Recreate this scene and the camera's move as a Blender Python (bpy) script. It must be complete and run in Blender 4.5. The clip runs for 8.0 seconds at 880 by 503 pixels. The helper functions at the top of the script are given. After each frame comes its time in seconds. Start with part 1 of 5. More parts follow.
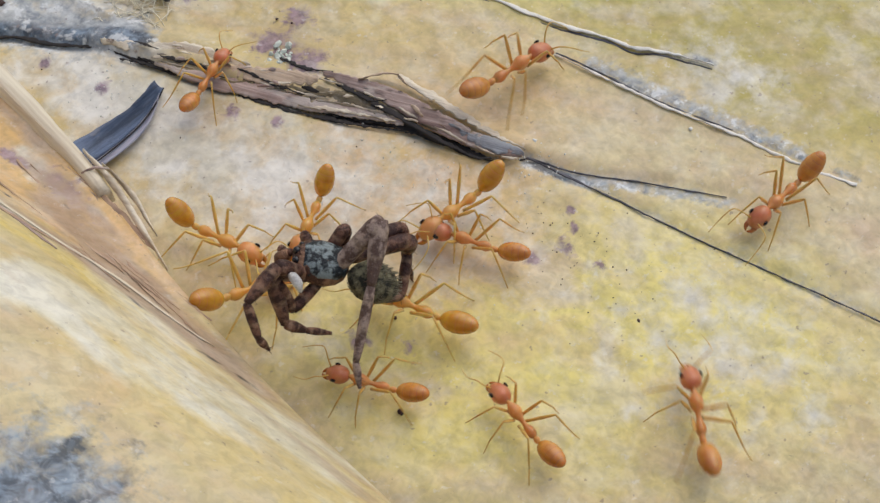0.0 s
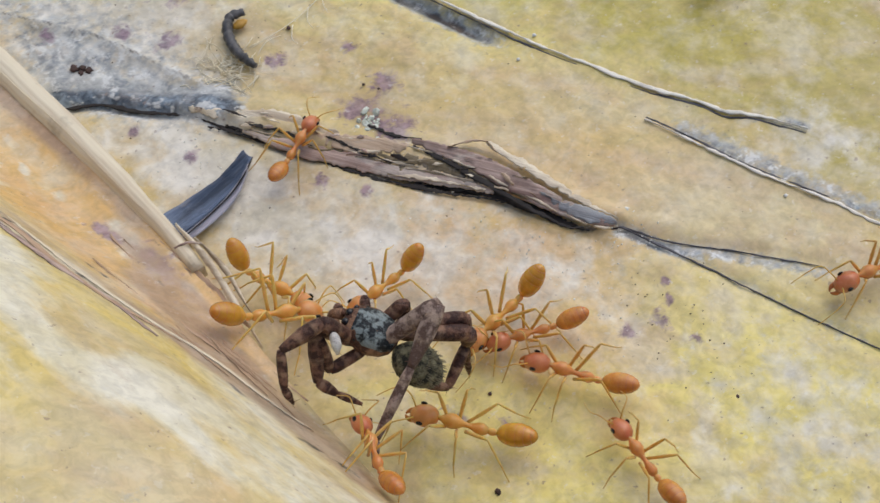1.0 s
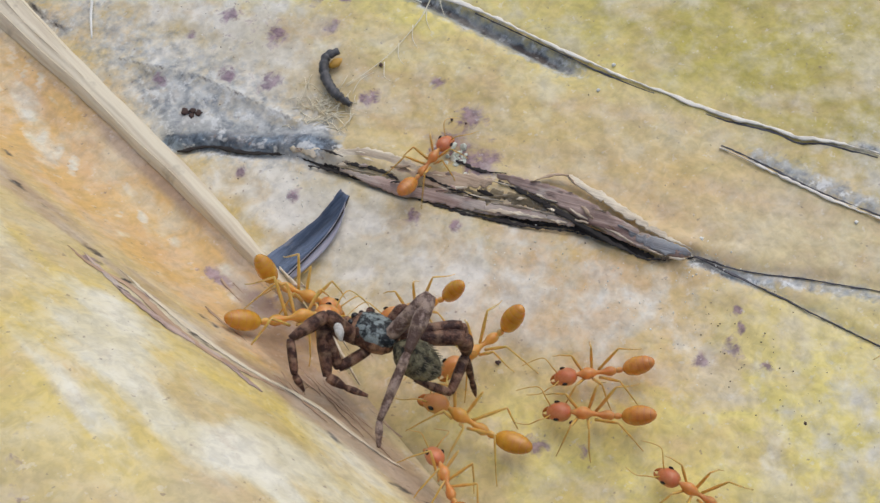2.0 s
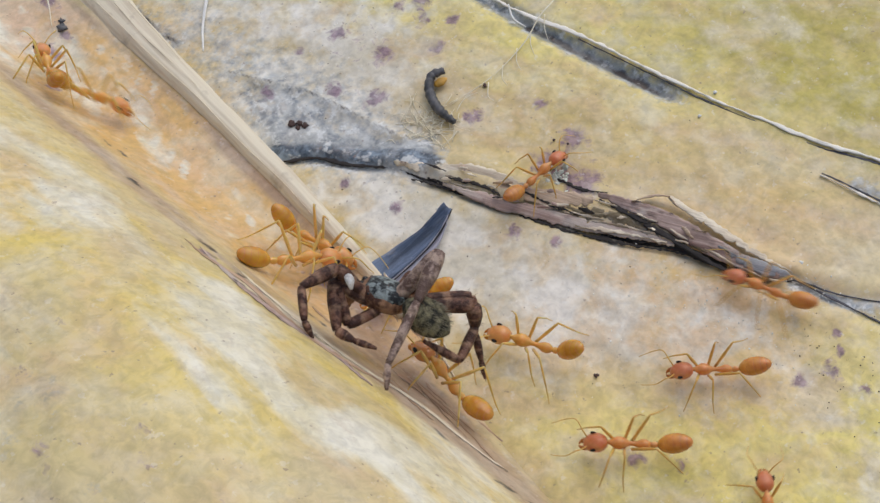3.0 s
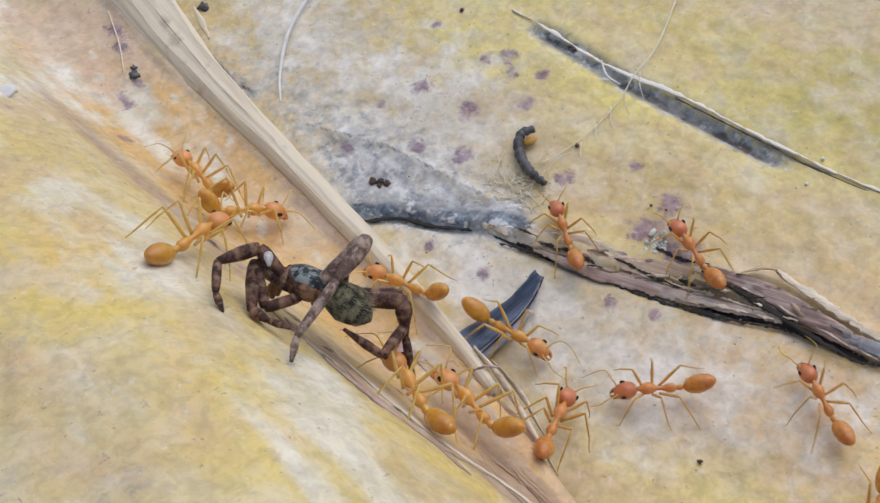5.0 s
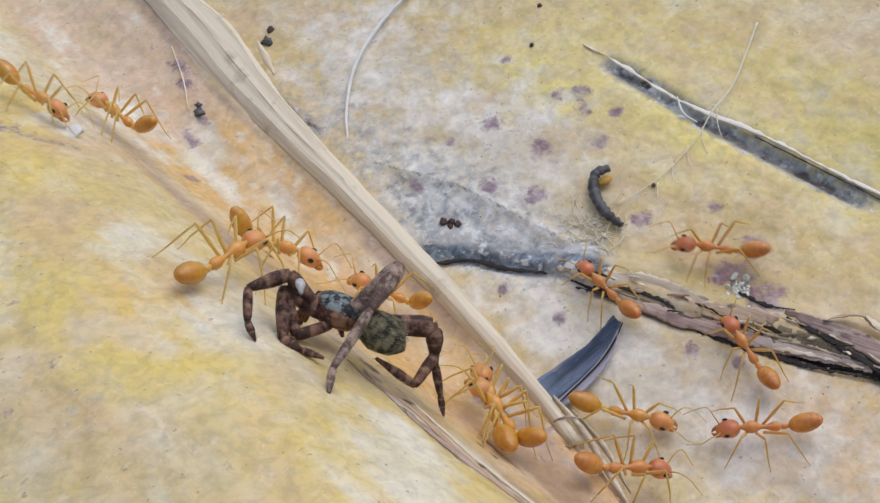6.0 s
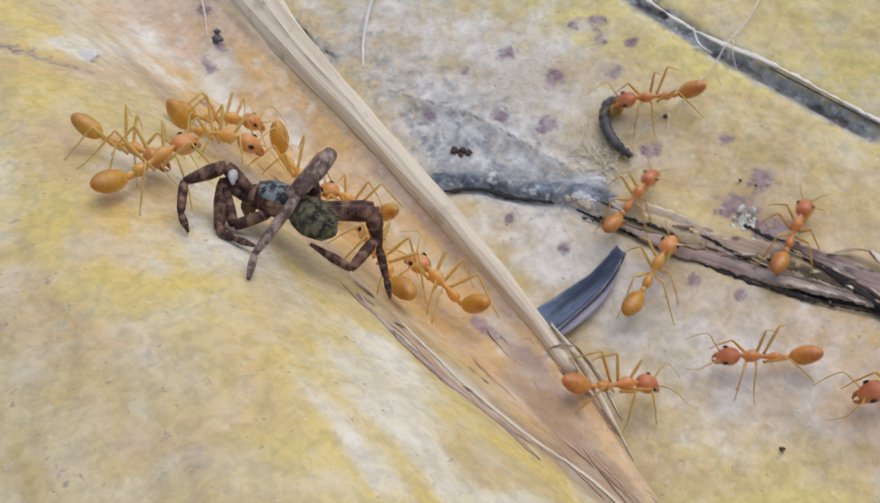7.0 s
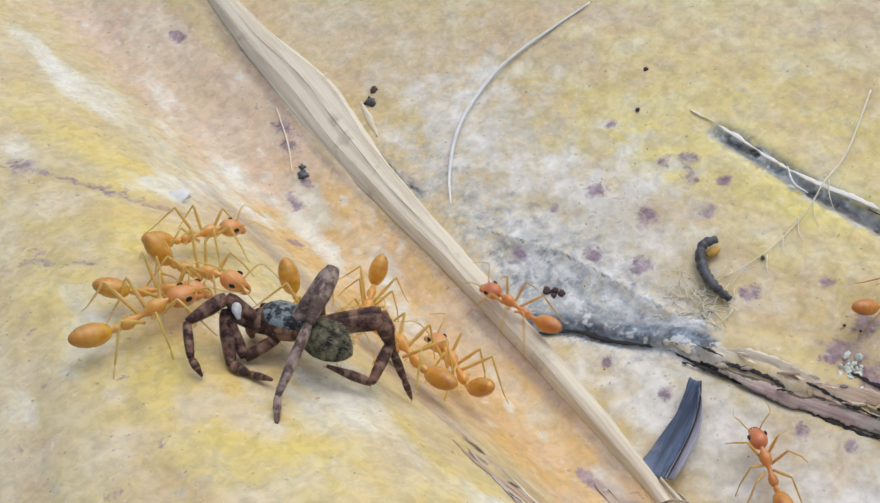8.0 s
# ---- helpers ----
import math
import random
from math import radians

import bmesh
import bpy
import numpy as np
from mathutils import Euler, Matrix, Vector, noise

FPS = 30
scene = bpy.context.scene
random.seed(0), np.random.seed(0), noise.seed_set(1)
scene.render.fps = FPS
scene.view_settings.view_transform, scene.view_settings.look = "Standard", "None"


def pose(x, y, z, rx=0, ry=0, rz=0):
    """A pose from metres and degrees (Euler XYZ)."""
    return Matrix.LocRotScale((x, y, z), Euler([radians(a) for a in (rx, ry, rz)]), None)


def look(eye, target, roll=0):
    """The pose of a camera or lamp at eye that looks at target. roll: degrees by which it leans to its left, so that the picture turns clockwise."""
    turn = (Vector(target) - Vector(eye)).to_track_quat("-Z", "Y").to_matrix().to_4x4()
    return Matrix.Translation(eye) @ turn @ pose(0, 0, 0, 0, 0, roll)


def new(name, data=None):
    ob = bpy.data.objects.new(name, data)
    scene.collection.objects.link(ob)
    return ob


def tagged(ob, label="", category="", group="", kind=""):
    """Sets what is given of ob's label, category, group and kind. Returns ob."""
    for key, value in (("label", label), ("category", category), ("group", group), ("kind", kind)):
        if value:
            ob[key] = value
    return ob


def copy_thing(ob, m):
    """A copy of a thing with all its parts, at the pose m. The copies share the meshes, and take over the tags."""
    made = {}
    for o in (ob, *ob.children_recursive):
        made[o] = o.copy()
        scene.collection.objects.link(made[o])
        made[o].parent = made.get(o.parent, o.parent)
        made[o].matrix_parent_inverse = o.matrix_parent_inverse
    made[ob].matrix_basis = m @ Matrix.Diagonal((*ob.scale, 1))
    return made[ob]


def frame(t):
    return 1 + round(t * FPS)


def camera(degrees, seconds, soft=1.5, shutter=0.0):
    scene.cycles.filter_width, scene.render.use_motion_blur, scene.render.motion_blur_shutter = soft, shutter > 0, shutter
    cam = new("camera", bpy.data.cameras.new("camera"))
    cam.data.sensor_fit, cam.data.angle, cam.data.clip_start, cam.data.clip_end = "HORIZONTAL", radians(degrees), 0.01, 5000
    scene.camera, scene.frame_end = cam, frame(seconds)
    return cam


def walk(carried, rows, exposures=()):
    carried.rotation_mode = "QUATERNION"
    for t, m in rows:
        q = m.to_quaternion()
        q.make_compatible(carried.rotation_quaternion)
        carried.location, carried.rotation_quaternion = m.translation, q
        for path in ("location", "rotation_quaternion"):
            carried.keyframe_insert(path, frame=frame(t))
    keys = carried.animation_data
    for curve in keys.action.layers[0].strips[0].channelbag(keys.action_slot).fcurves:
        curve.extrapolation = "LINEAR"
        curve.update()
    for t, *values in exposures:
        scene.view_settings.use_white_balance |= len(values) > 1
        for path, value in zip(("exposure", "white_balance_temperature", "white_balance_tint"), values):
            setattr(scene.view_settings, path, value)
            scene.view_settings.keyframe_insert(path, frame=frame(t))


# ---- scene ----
# Plan in millimetres: x across the sheath edge, y along it, z up. MM turns it into metres.
MM = 0.001

# ---------------------------------------------------------------- camera
cam = camera(36.0, 8.0, soft=1.4, shutter=0.3)
PATH = [  # seconds, eye in mm, tilt, turn, roll in degrees
    (0, (-29.16, -70.62, 82.44), 31.18, -39.26, 0.02),
    (0.1, (-29.27, -69.90, 82.47), 30.93, -39.54, -0.21),
    (0.2, (-29.38, -69.17, 82.50), 30.79, -39.34, -0.45),
    (0.3, (-29.50, -68.44, 82.53), 31.23, -38.68, -0.69),
    (0.4, (-29.61, -67.72, 82.57), 31.52, -37.88, -0.92),
    (0.5, (-29.72, -66.99, 82.60), 31.71, -37.70, -1.16),
    (0.6, (-29.82, -66.60, 82.81), 31.95, -36.90, -1.41),
    (0.7, (-29.92, -66.22, 83.03), 31.96, -36.74, -1.67),
    (0.8, (-30.02, -65.83, 83.25), 31.69, -37.11, -1.93),
    (0.9, (-30.12, -65.44, 83.46), 31.94, -36.82, -2.18),
    (1, (-28.82, -65.19, 84.15), 31.54, -35.36, -3.57),
    (1.1, (-27.60, -65.22, 85.54), 30.51, -32.66, -5.67),
    (1.2, (-26.37, -65.25, 86.93), 30.25, -31.03, -7.78),
    (2.3, (-22.38, -63.74, 95.50), 28.38, -22.36, -16.36),
    (2.4, (-23.79, -64.21, 95.42), 28.76, -22.26, -16.25),
    (2.5, (-25.21, -64.67, 95.34), 29.16, -21.81, -16.14),
    (2.6, (-25.94, -64.74, 95.25), 29.39, -21.13, -15.94),
    (2.7, (-26.68, -64.81, 95.17), 29.81, -20.94, -15.75),
    (2.8, (-27.42, -64.89, 95.08), 30.38, -21.09, -15.55),
    (2.9, (-28.16, -64.96, 95.00), 31.61, -20.44, -15.36),
    (3, (-28.90, -65.03, 94.91), 31.76, -20.96, -15.17),
    (3.2, (-28.73, -63.63, 95.23), 31.72, -20.78, -15.72),
    (3.3, (-28.64, -62.93, 95.40), 32.34, -20.09, -16.00),
    (3.5, (-28.47, -61.54, 95.72), 31.86, -19.40, -16.55),
    (3.7, (-29.08, -61.27, 95.59), 31.86, -20.18, -16.19),
    (3.8, (-29.39, -61.13, 95.53), 31.75, -20.26, -16.00),
    (4, (-30.00, -60.86, 95.40), 32.61, -19.96, -15.64),
    (4.2, (-29.14, -61.36, 94.70), 32.97, -20.25, -15.36),
    (5.3, (-31.19, -55.82, 91.52), 33.48, -19.05, -15.30),
    (5.5, (-31.65, -55.36, 91.26), 33.79, -18.41, -15.84),
    (5.7, (-31.59, -54.15, 91.42), 34.07, -17.51, -16.16),
    (5.8, (-31.55, -53.55, 91.51), 34.06, -17.08, -16.32),
    (6, (-31.49, -52.34, 91.67), 34.11, -17.61, -16.63),
    (6.1, (-31.13, -52.32, 91.52), 33.91, -17.30, -17.24),
    (6.2, (-30.77, -52.30, 91.37), 33.26, -16.81, -17.85),
    (6.3, (-30.41, -52.28, 91.22), 32.38, -15.67, -18.46),
    (6.4, (-30.06, -52.27, 91.07), 31.92, -14.72, -19.07),
    (6.5, (-29.70, -52.25, 90.92), 31.33, -14.24, -19.68),
    (6.7, (-28.79, -53.74, 90.92), 31.56, -15.94, -20.41),
    (6.8, (-28.33, -54.48, 90.92), 31.23, -13.19, -20.78),
    (7, (-27.42, -55.97, 90.91), 32.66, -10.62, -21.51),
    (7.1, (-27.88, -54.72, 91.20), 33.24, -9.88, -21.28),
    (7.2, (-28.35, -53.47, 91.49), 33.50, -9.21, -21.05),
    (7.3, (-28.81, -52.22, 91.78), 33.94, -9.87, -20.81),
    (7.4, (-29.27, -50.97, 92.07), 34.06, -10.37, -20.58),
    (7.5, (-29.73, -49.72, 92.36), 34.92, -11.78, -20.34),
    (7.6, (-29.99, -49.44, 92.55), 34.99, -11.84, -20.25),
    (7.7, (-30.24, -49.17, 92.74), 35.41, -11.38, -20.15),
    (7.8, (-30.49, -48.89, 92.92), 36.18, -12.56, -20.06),
    (8, (-30.99, -48.34, 93.30), 36.04, -12.48, -19.87),
]


def eye_pose(eye, tilt, turn, roll):
    turned = Euler((0, 0, radians(turn))).to_matrix() @ Euler((radians(tilt), 0, 0)).to_matrix()
    turned = turned @ Euler((0, 0, radians(roll))).to_matrix()
    return Matrix.Translation(Vector(eye) * MM) @ turned.to_4x4()


walk(cam, [(t, eye_pose(eye, a, b, c)) for t, eye, a, b, c in PATH],
     exposures=[(0.0, -0.22, 6480, 10), (1.0, -0.24, 6450, 10), (2.5, -0.26, 6400, 10), (4.0, -0.27, 6300, 13), (6.0, -0.26, 6270, 13), (6.5, -0.23, 6270, 13), (7.1, -0.34, 6270, 14), (7.5, -0.14, 6250, 11), (8.0, -0.10, 6250, 10)])

# ---------------------------------------------------------------- light: bright open shade
world = bpy.data.worlds.new("sky")
scene.world = world
world.use_nodes = True
sky = world.node_tree.nodes.new("ShaderNodeTexSky")
sky.sky_type, sky.sun_disc = "NISHITA", False
sky.sun_elevation, sky.sun_rotation = radians(52), radians(68)
sky.air_density, sky.dust_density = 1.0, 3.0
world.node_tree.nodes["Background"].inputs["Strength"].default_value = 0.14
world.node_tree.links.new(sky.outputs[0], world.node_tree.nodes["Background"].inputs[0])
sun = new("sun", bpy.data.lights.new("sun", "SUN"))
sun.data.energy, sun.data.angle, sun.data.color = 1.15, radians(90), (1.0, 0.96, 0.90)
sun.matrix_world = look((0.3 * math.sin(radians(68)), 0.3 * math.cos(radians(68)), 0.384), (0, 0, 0))


# ---------------------------------------------------------------- materials
class Nodes:
    """Small helper to write node trees."""

    def __init__(self, name):
        self.mat = bpy.data.materials.new(name)
        self.mat.use_nodes = True
        self.tree = self.mat.node_tree
        self.bsdf = self.tree.nodes["Principled BSDF"]
        self.coords = self.tree.nodes.new("ShaderNodeTexCoord").outputs["Object"]

    def put(self, socket, value):
        if isinstance(value, bpy.types.NodeSocket):
            self.tree.links.new(value, socket)
        elif isinstance(value, tuple) and len(value) == 3 and socket.type == "RGBA":
            socket.default_value = (*value, 1)
        else:
            socket.default_value = value

    def noise(self, scale, detail=4.0, rough=0.55, stretch=None, turn=0.0, distort=0.0):
        n = self.tree.nodes.new("ShaderNodeTexNoise")
        m = self.tree.nodes.new("ShaderNodeMapping")
        m.vector_type = "TEXTURE"
        m.inputs["Rotation"].default_value = (0, 0, radians(turn))
        m.inputs["Scale"].default_value = [1 / k for k in stretch or (1, 1, 1)]
        self.tree.links.new(self.coords, m.inputs[0])
        self.tree.links.new(m.outputs[0], n.inputs["Vector"])
        n.inputs["Scale"].default_value, n.inputs["Detail"].default_value = scale, detail
        n.inputs["Roughness"].default_value, n.inputs["Distortion"].default_value = rough, distort
        return n.outputs["Fac"]

    def ramp(self, fac, *stops):
        r = self.tree.nodes.new("ShaderNodeValToRGB")
        while len(r.color_ramp.elements) < len(stops):
            r.color_ramp.elements.new(0.5)
        for e, (p, c) in zip(r.color_ramp.elements, stops):
            e.position, e.color = p, (*c, 1) if isinstance(c, tuple) else (c, c, c, 1)
        self.put(r.inputs[0], fac)
        return r.outputs[0]

    def mix(self, fac, a, b, mode="MIX"):
        m = self.tree.nodes.new("ShaderNodeMix")
        m.data_type, m.blend_type = "RGBA", mode
        self.put(m.inputs[0], fac), self.put(m.inputs[6], a), self.put(m.inputs[7], b)
        return m.outputs[2]

    def maths(self, op, a, b=0.0, clamp=False):
        m = self.tree.nodes.new("ShaderNodeMath")
        m.operation, m.use_clamp = op, clamp
        self.put(m.inputs[0], a), self.put(m.inputs[1], b)
        return m.outputs[0]

    def stain(self, name):
        a = self.tree.nodes.new("ShaderNodeAttribute")
        a.attribute_name = name
        return a.outputs["Fac"]

    def bump(self, height, strength, distance):
        b = self.tree.nodes.new("ShaderNodeBump")
        b.inputs["Strength"].default_value, b.inputs["Distance"].default_value = strength, distance
        self.put(b.inputs["Height"], height)
        self.put(self.bsdf.inputs["Normal"], b.outputs[0])

    def done(self, colour, rough=0.5, **more):
        self.put(self.bsdf.inputs["Base Color"], colour)
        self.put(self.bsdf.inputs["Roughness"], rough)
        for key, value in more.items():
            self.put(self.bsdf.inputs[key.replace("_", " ")], value)
        return self.mat


def broken(n, mask, grain, low=0.42, high=0.62, rag=2.0):
    """A stain's mask with its border broken up by a noise."""
    s = n.maths("ADD", mask, n.maths("MULTIPLY", n.maths("SUBTRACT", grain, 0.5), rag))
    s = n.maths("MULTIPLY", s, n.maths("MULTIPLY", mask, 6.0, True))
    return n.ramp(s, (low, 0.0), (high, 1.0))


def sheath_material(name, turn, base, yellow, warm, flecks=0.5, blots=0.45, dirty=0.25, bloom=620, long=1.0, chalk=((0.68, 0.64, 0.51), (0.88, 0.86, 0.78)), gold=(0.81, 0.67, 0.19)):
    """Waxy dry palm sheath: soft clouds of yellow, peach and cream, powdery bloom, stains, specks and painted glints.
    """
    n = Nodes(name)
    streak = n.noise(230, 5, 0.6, stretch=(1, 0.12, 1), turn=turn)
    cloud = n.noise(75, 5, 0.6, stretch=(1, 0.45, 1), turn=turn)
    grain = n.noise(1300, 3, 0.6)
    patch = n.noise(620, 4, 0.62, distort=0.3)
    mottle = n.noise(210, 5, 0.6, stretch=(1, 0.75, 1), turn=turn, distort=0.25)
    speck = n.noise(1000, 3, 0.65, distort=0.5)
    colour = n.mix(n.ramp(cloud, (0.38, 0.0), (0.62, 1.0)), base, yellow)
    colour = n.mix(n.maths("MULTIPLY", n.ramp(streak, (0.45, 0.0), (0.66, 1.0)), 0.4), colour, warm)
    colour = n.mix(broken(n, n.stain("yellow"), mottle, 0.15, 0.95), colour, gold)
    colour = n.mix(n.maths("MULTIPLY", broken(n, n.stain("orange"), mottle, 0.25, 0.9, 1.4), 0.9), colour, (0.74, 0.47, 0.165))
    colour = n.mix(n.maths("MULTIPLY", broken(n, n.stain("peach"), mottle, 0.30, 0.95, 1.8), 0.75), colour, (0.73, 0.54, 0.38))
    colour = n.mix(n.maths("MULTIPLY", broken(n, n.stain("olive"), mottle, 0.3, 0.9), 0.8), colour, (0.46, 0.39, 0.05))
    rose = n.ramp(n.noise(190, 4, 0.6, stretch=(1, 0.55, 1), turn=turn + 12), (0.50, 0.0), (0.68, 1.0))
    colour = n.mix(n.maths("MULTIPLY", rose, blots), colour, (0.68, 0.44, 0.31))
    colour = n.mix(n.maths("MULTIPLY", n.ramp(mottle, (0.50, 0.0), (0.64, 1.0)), 0.6), colour, (0.74, 0.66, 0.45))
    powder = n.noise(bloom, 5, 0.6 if long > 0.5 else 0.64, stretch=(1, long, 1), turn=turn, distort=0.2)
    bloomed = broken(n, n.stain("pale"), powder, 0.28, 0.80) if long > 0.5 else broken(n, n.stain("pale"), powder, 0.25, 0.80, 3.0)
    colour = n.mix(n.maths("MULTIPLY", bloomed, 0.85), colour, n.mix(n.ramp(mottle, (0.4, 0.0), (0.6, 1.0)), *chalk))
    ash = n.mix(n.ramp(patch, (0.38, 0.0), (0.58, 1.0)), (0.14, 0.18, 0.23), (0.52, 0.56, 0.57))
    colour = n.mix(n.maths("MULTIPLY", broken(n, n.stain("grey"), grain, 0.25, 0.85, 1.6), 0.85), colour, ash)
    slate = n.mix(n.ramp(speck, (0.40, 0.0), (0.66, 1.0)), (0.03, 0.055, 0.09), (0.25, 0.33, 0.41))
    colour = n.mix(n.maths("MULTIPLY", broken(n, n.stain("slate"), patch, 0.3, 0.7, 1.6), 0.9), colour, slate)
    crust = n.ramp(n.noise(880, 4, 0.65, distort=0.2), (0.54, 0.0), (0.62, 1.0))
    crust = n.maths("MULTIPLY", crust, n.ramp(n.maths("ADD", n.stain("grey"), n.stain("slate")), (0.3, 0.0), (0.7, 0.75 if long > 0.5 else 0.0)))
    colour = n.mix(crust, colour, (0.80, 0.82, 0.80))
    violet = n.mix(n.ramp(grain, (0.40, 0.0), (0.62, 1.0)), (0.13, 0.065, 0.13), (0.35, 0.22, 0.28))
    colour = n.mix(n.maths("MULTIPLY", broken(n, n.stain("purple"), speck, 0.40, 0.95, 2.6), 0.85), colour, violet)
    colour = n.mix(n.maths("MULTIPLY", broken(n, n.stain("rust_and_shade"), streak, 0.3, 0.8, 2.4), 0.8), colour, (0.42, 0.29, 0.20))
    colour = n.mix(broken(n, n.stain("dark"), patch, 0.35, 0.65, 1.2), colour, (0.05, 0.04, 0.035))
    fleck = n.ramp(n.noise(1900, 3, 0.5), (0.68, 0.0), (0.73, 1.0))
    colour = n.mix(n.maths("MULTIPLY", fleck, 0.6), colour, (0.26, 0.17, 0.13))
    white = n.ramp(n.noise(400, 4.5, 0.62, distort=0.15), (0.48, 0.0), (0.70, 1.0))
    colour = n.mix(n.maths("MULTIPLY", white, flecks), colour, (0.86, 0.84, 0.78))
    # Near-white specks: powder and specular glints painted into the colour.
    crisp_glint = n.ramp(n.noise(1250, 3, 0.6), (0.64, 0.0), (0.68, 1.0))
    colour = n.mix(n.maths("MULTIPLY", crisp_glint, flecks), colour, (0.90, 0.89, 0.86))
    dirt = n.ramp(n.noise(330, 5, 0.7, stretch=(1, 0.75, 1), turn=turn - 8), (0.57, 0.0), (0.70, 1.0))
    colour = n.mix(n.maths("MULTIPLY", dirt, dirty), colour, (0.44, 0.345, 0.25))
    colour = n.mix(1.0, colour, n.ramp(speck, (0.34, 0.80), (0.60, 1.0)), "MULTIPLY")
    swell = n.noise(260, 1.5, 0.5, stretch=(1, 0.75, 1), turn=turn)
    n.bump(n.maths("ADD", swell, n.maths("MULTIPLY", n.noise(900, 1.5, 0.5), 0.3)), 0.6, 0.0005)
    return n.done(colour, n.ramp(patch, (0.3, 0.28), (0.7, 0.55)), Specular_IOR_Level=0.5)


def fibre_material(name, light, dark, turn, rough=0.75, weight=(0.4, 0.65), relief=0.8, bleach=0.0):
    n = Nodes(name)
    line = n.noise(900, 6, 0.7, stretch=(1, 0.04, 1), turn=turn)
    blot = n.noise(240, 4, 0.6)
    colour = n.mix(n.ramp(line, (weight[0], 0.0), (weight[1], 1.0)), light, dark)
    colour = n.mix(n.maths("MULTIPLY", n.ramp(blot, (0.58, 0.0), (0.75, 1.0)), 0.7), colour, tuple(c * 0.35 for c in dark))
    if bleach:
        worn = n.ramp(n.noise(420, 5, 0.68, stretch=(1, 0.35, 1), turn=turn, distort=0.5), (0.50, 0.0), (0.58, 1.0))
        colour = n.mix(n.maths("MULTIPLY", worn, bleach), colour, (0.62, 0.56, 0.49))
        rot = n.ramp(n.noise(520, 5, 0.68, stretch=(1, 0.25, 1), turn=turn + 4, distort=0.5), (0.60, 0.0), (0.66, 1.0))
        colour = n.mix(n.maths("MULTIPLY", rot, 0.85), colour, (0.045, 0.03, 0.028))
    n.bump(line, relief, 0.0003)
    return n.done(colour, rough, Specular_IOR_Level=0.25)


def shell_material(name, light, dark, rough, scatter=0.25, clear=0.35):
    """Glossy, slightly clear chitin."""
    n = Nodes(name)
    blot = n.noise(620, 4, 0.6)
    fine = n.noise(3500, 3, 0.6)
    colour = n.mix(n.ramp(blot, (0.36, 0.0), (0.62, 1.0)), dark, light)
    colour = n.mix(n.maths("MULTIPLY", n.stain("tip"), 0.6), colour, dark)
    info = n.tree.nodes.new("ShaderNodeObjectInfo").outputs["Random"]
    colour = n.mix(n.maths("MULTIPLY", info, 0.2), colour, dark)
    n.bump(fine, 0.2, 0.00005)
    return n.done(colour, rough, Subsurface_Weight=scatter, Subsurface_Radius=(0.0012, 0.0005, 0.00015),
                  Subsurface_Scale=1.0, Transmission_Weight=clear, IOR=1.38, Specular_IOR_Level=0.5, Coat_Weight=0.8, Coat_Roughness=0.25)


def spider_material(name, light, dark, scale=900, rough=0.7, low=0.42, high=0.6, band=None):
    n = Nodes(name)
    blot = n.noise(scale, 4, 0.65)
    hair = n.noise(4200, 3, 0.7)
    colour = n.mix(n.ramp(blot, (low, 0.0), (high, 1.0)), dark, light)
    colour = n.mix(n.ramp(hair, (0.55, 0.0), (0.75, 0.5)), colour, light)
    if band:
        colour = n.mix(n.maths("MULTIPLY", broken(n, n.stain("band"), blot, 0.35, 0.9, 2.6), 0.42), colour, band)
    n.bump(hair, 0.9, 0.00015)
    return n.done(colour, rough, Specular_IOR_Level=0.3)


def plain_material(name, colour, rough=0.5, dark=None, scale=900):
    n = Nodes(name)
    spot = n.noise(scale, 4, 0.6)
    n.bump(n.noise(2500, 4, 0.6), 0.4, 0.0001)
    return n.done(n.mix(n.ramp(spot, (0.35, 0.0), (0.7, 1.0)), colour, dark or tuple(c * 0.6 for c in colour)), rough)


lower_mat = sheath_material("dry_tan_sheath", 33, (0.66, 0.54, 0.32), (0.69, 0.54, 0.195), (0.70, 0.49, 0.27), 0.26, 0.34, 0.26, 420, 1.0, gold=(0.85, 0.73, 0.22))
upper_mat = sheath_material("dry_yellow_sheath", 12, (0.65, 0.545, 0.31), (0.68, 0.55, 0.215), (0.68, 0.485, 0.245), 0.2, 0.36, 0.34, 190, 0.32, ((0.74, 0.70, 0.52), (0.88, 0.87, 0.76)), (0.77, 0.61, 0.18))
strip_mat = fibre_material("pale_fibrous_edge", (0.77, 0.70, 0.54), (0.50, 0.39, 0.27), 4, weight=(0.46, 0.78), relief=0.3)
brown_mat = fibre_material("red_brown_fibre", (0.58, 0.45, 0.39), (0.17, 0.10, 0.085), 33, weight=(0.42, 0.66), bleach=0.6)
tan_bark_mat = fibre_material("tan_torn_bark", (0.64, 0.50, 0.36), (0.27, 0.17, 0.11), 33, weight=(0.42, 0.68), bleach=0.5)
olive_mat = fibre_material("olive_inner_bark", (0.32, 0.26, 0.16), (0.10, 0.08, 0.05), 33, bleach=0.4)
lip_mat = fibre_material("white_split_lip", (0.86, 0.83, 0.74), (0.55, 0.48, 0.38), 33, weight=(0.55, 0.85), relief=0.4)
cream_mat = fibre_material("cream_torn_lip", (0.80, 0.72, 0.57), (0.42, 0.32, 0.22), 33, weight=(0.46, 0.70))
grey_mat = fibre_material("weathered_grey_fibre", (0.46, 0.49, 0.51), (0.19, 0.19, 0.205), 33, bleach=0.25)
foot_mat = fibre_material("tan_frayed_fibre", (0.54, 0.39, 0.27), (0.32, 0.20, 0.14), 6, weight=(0.4, 0.7), relief=0.4)
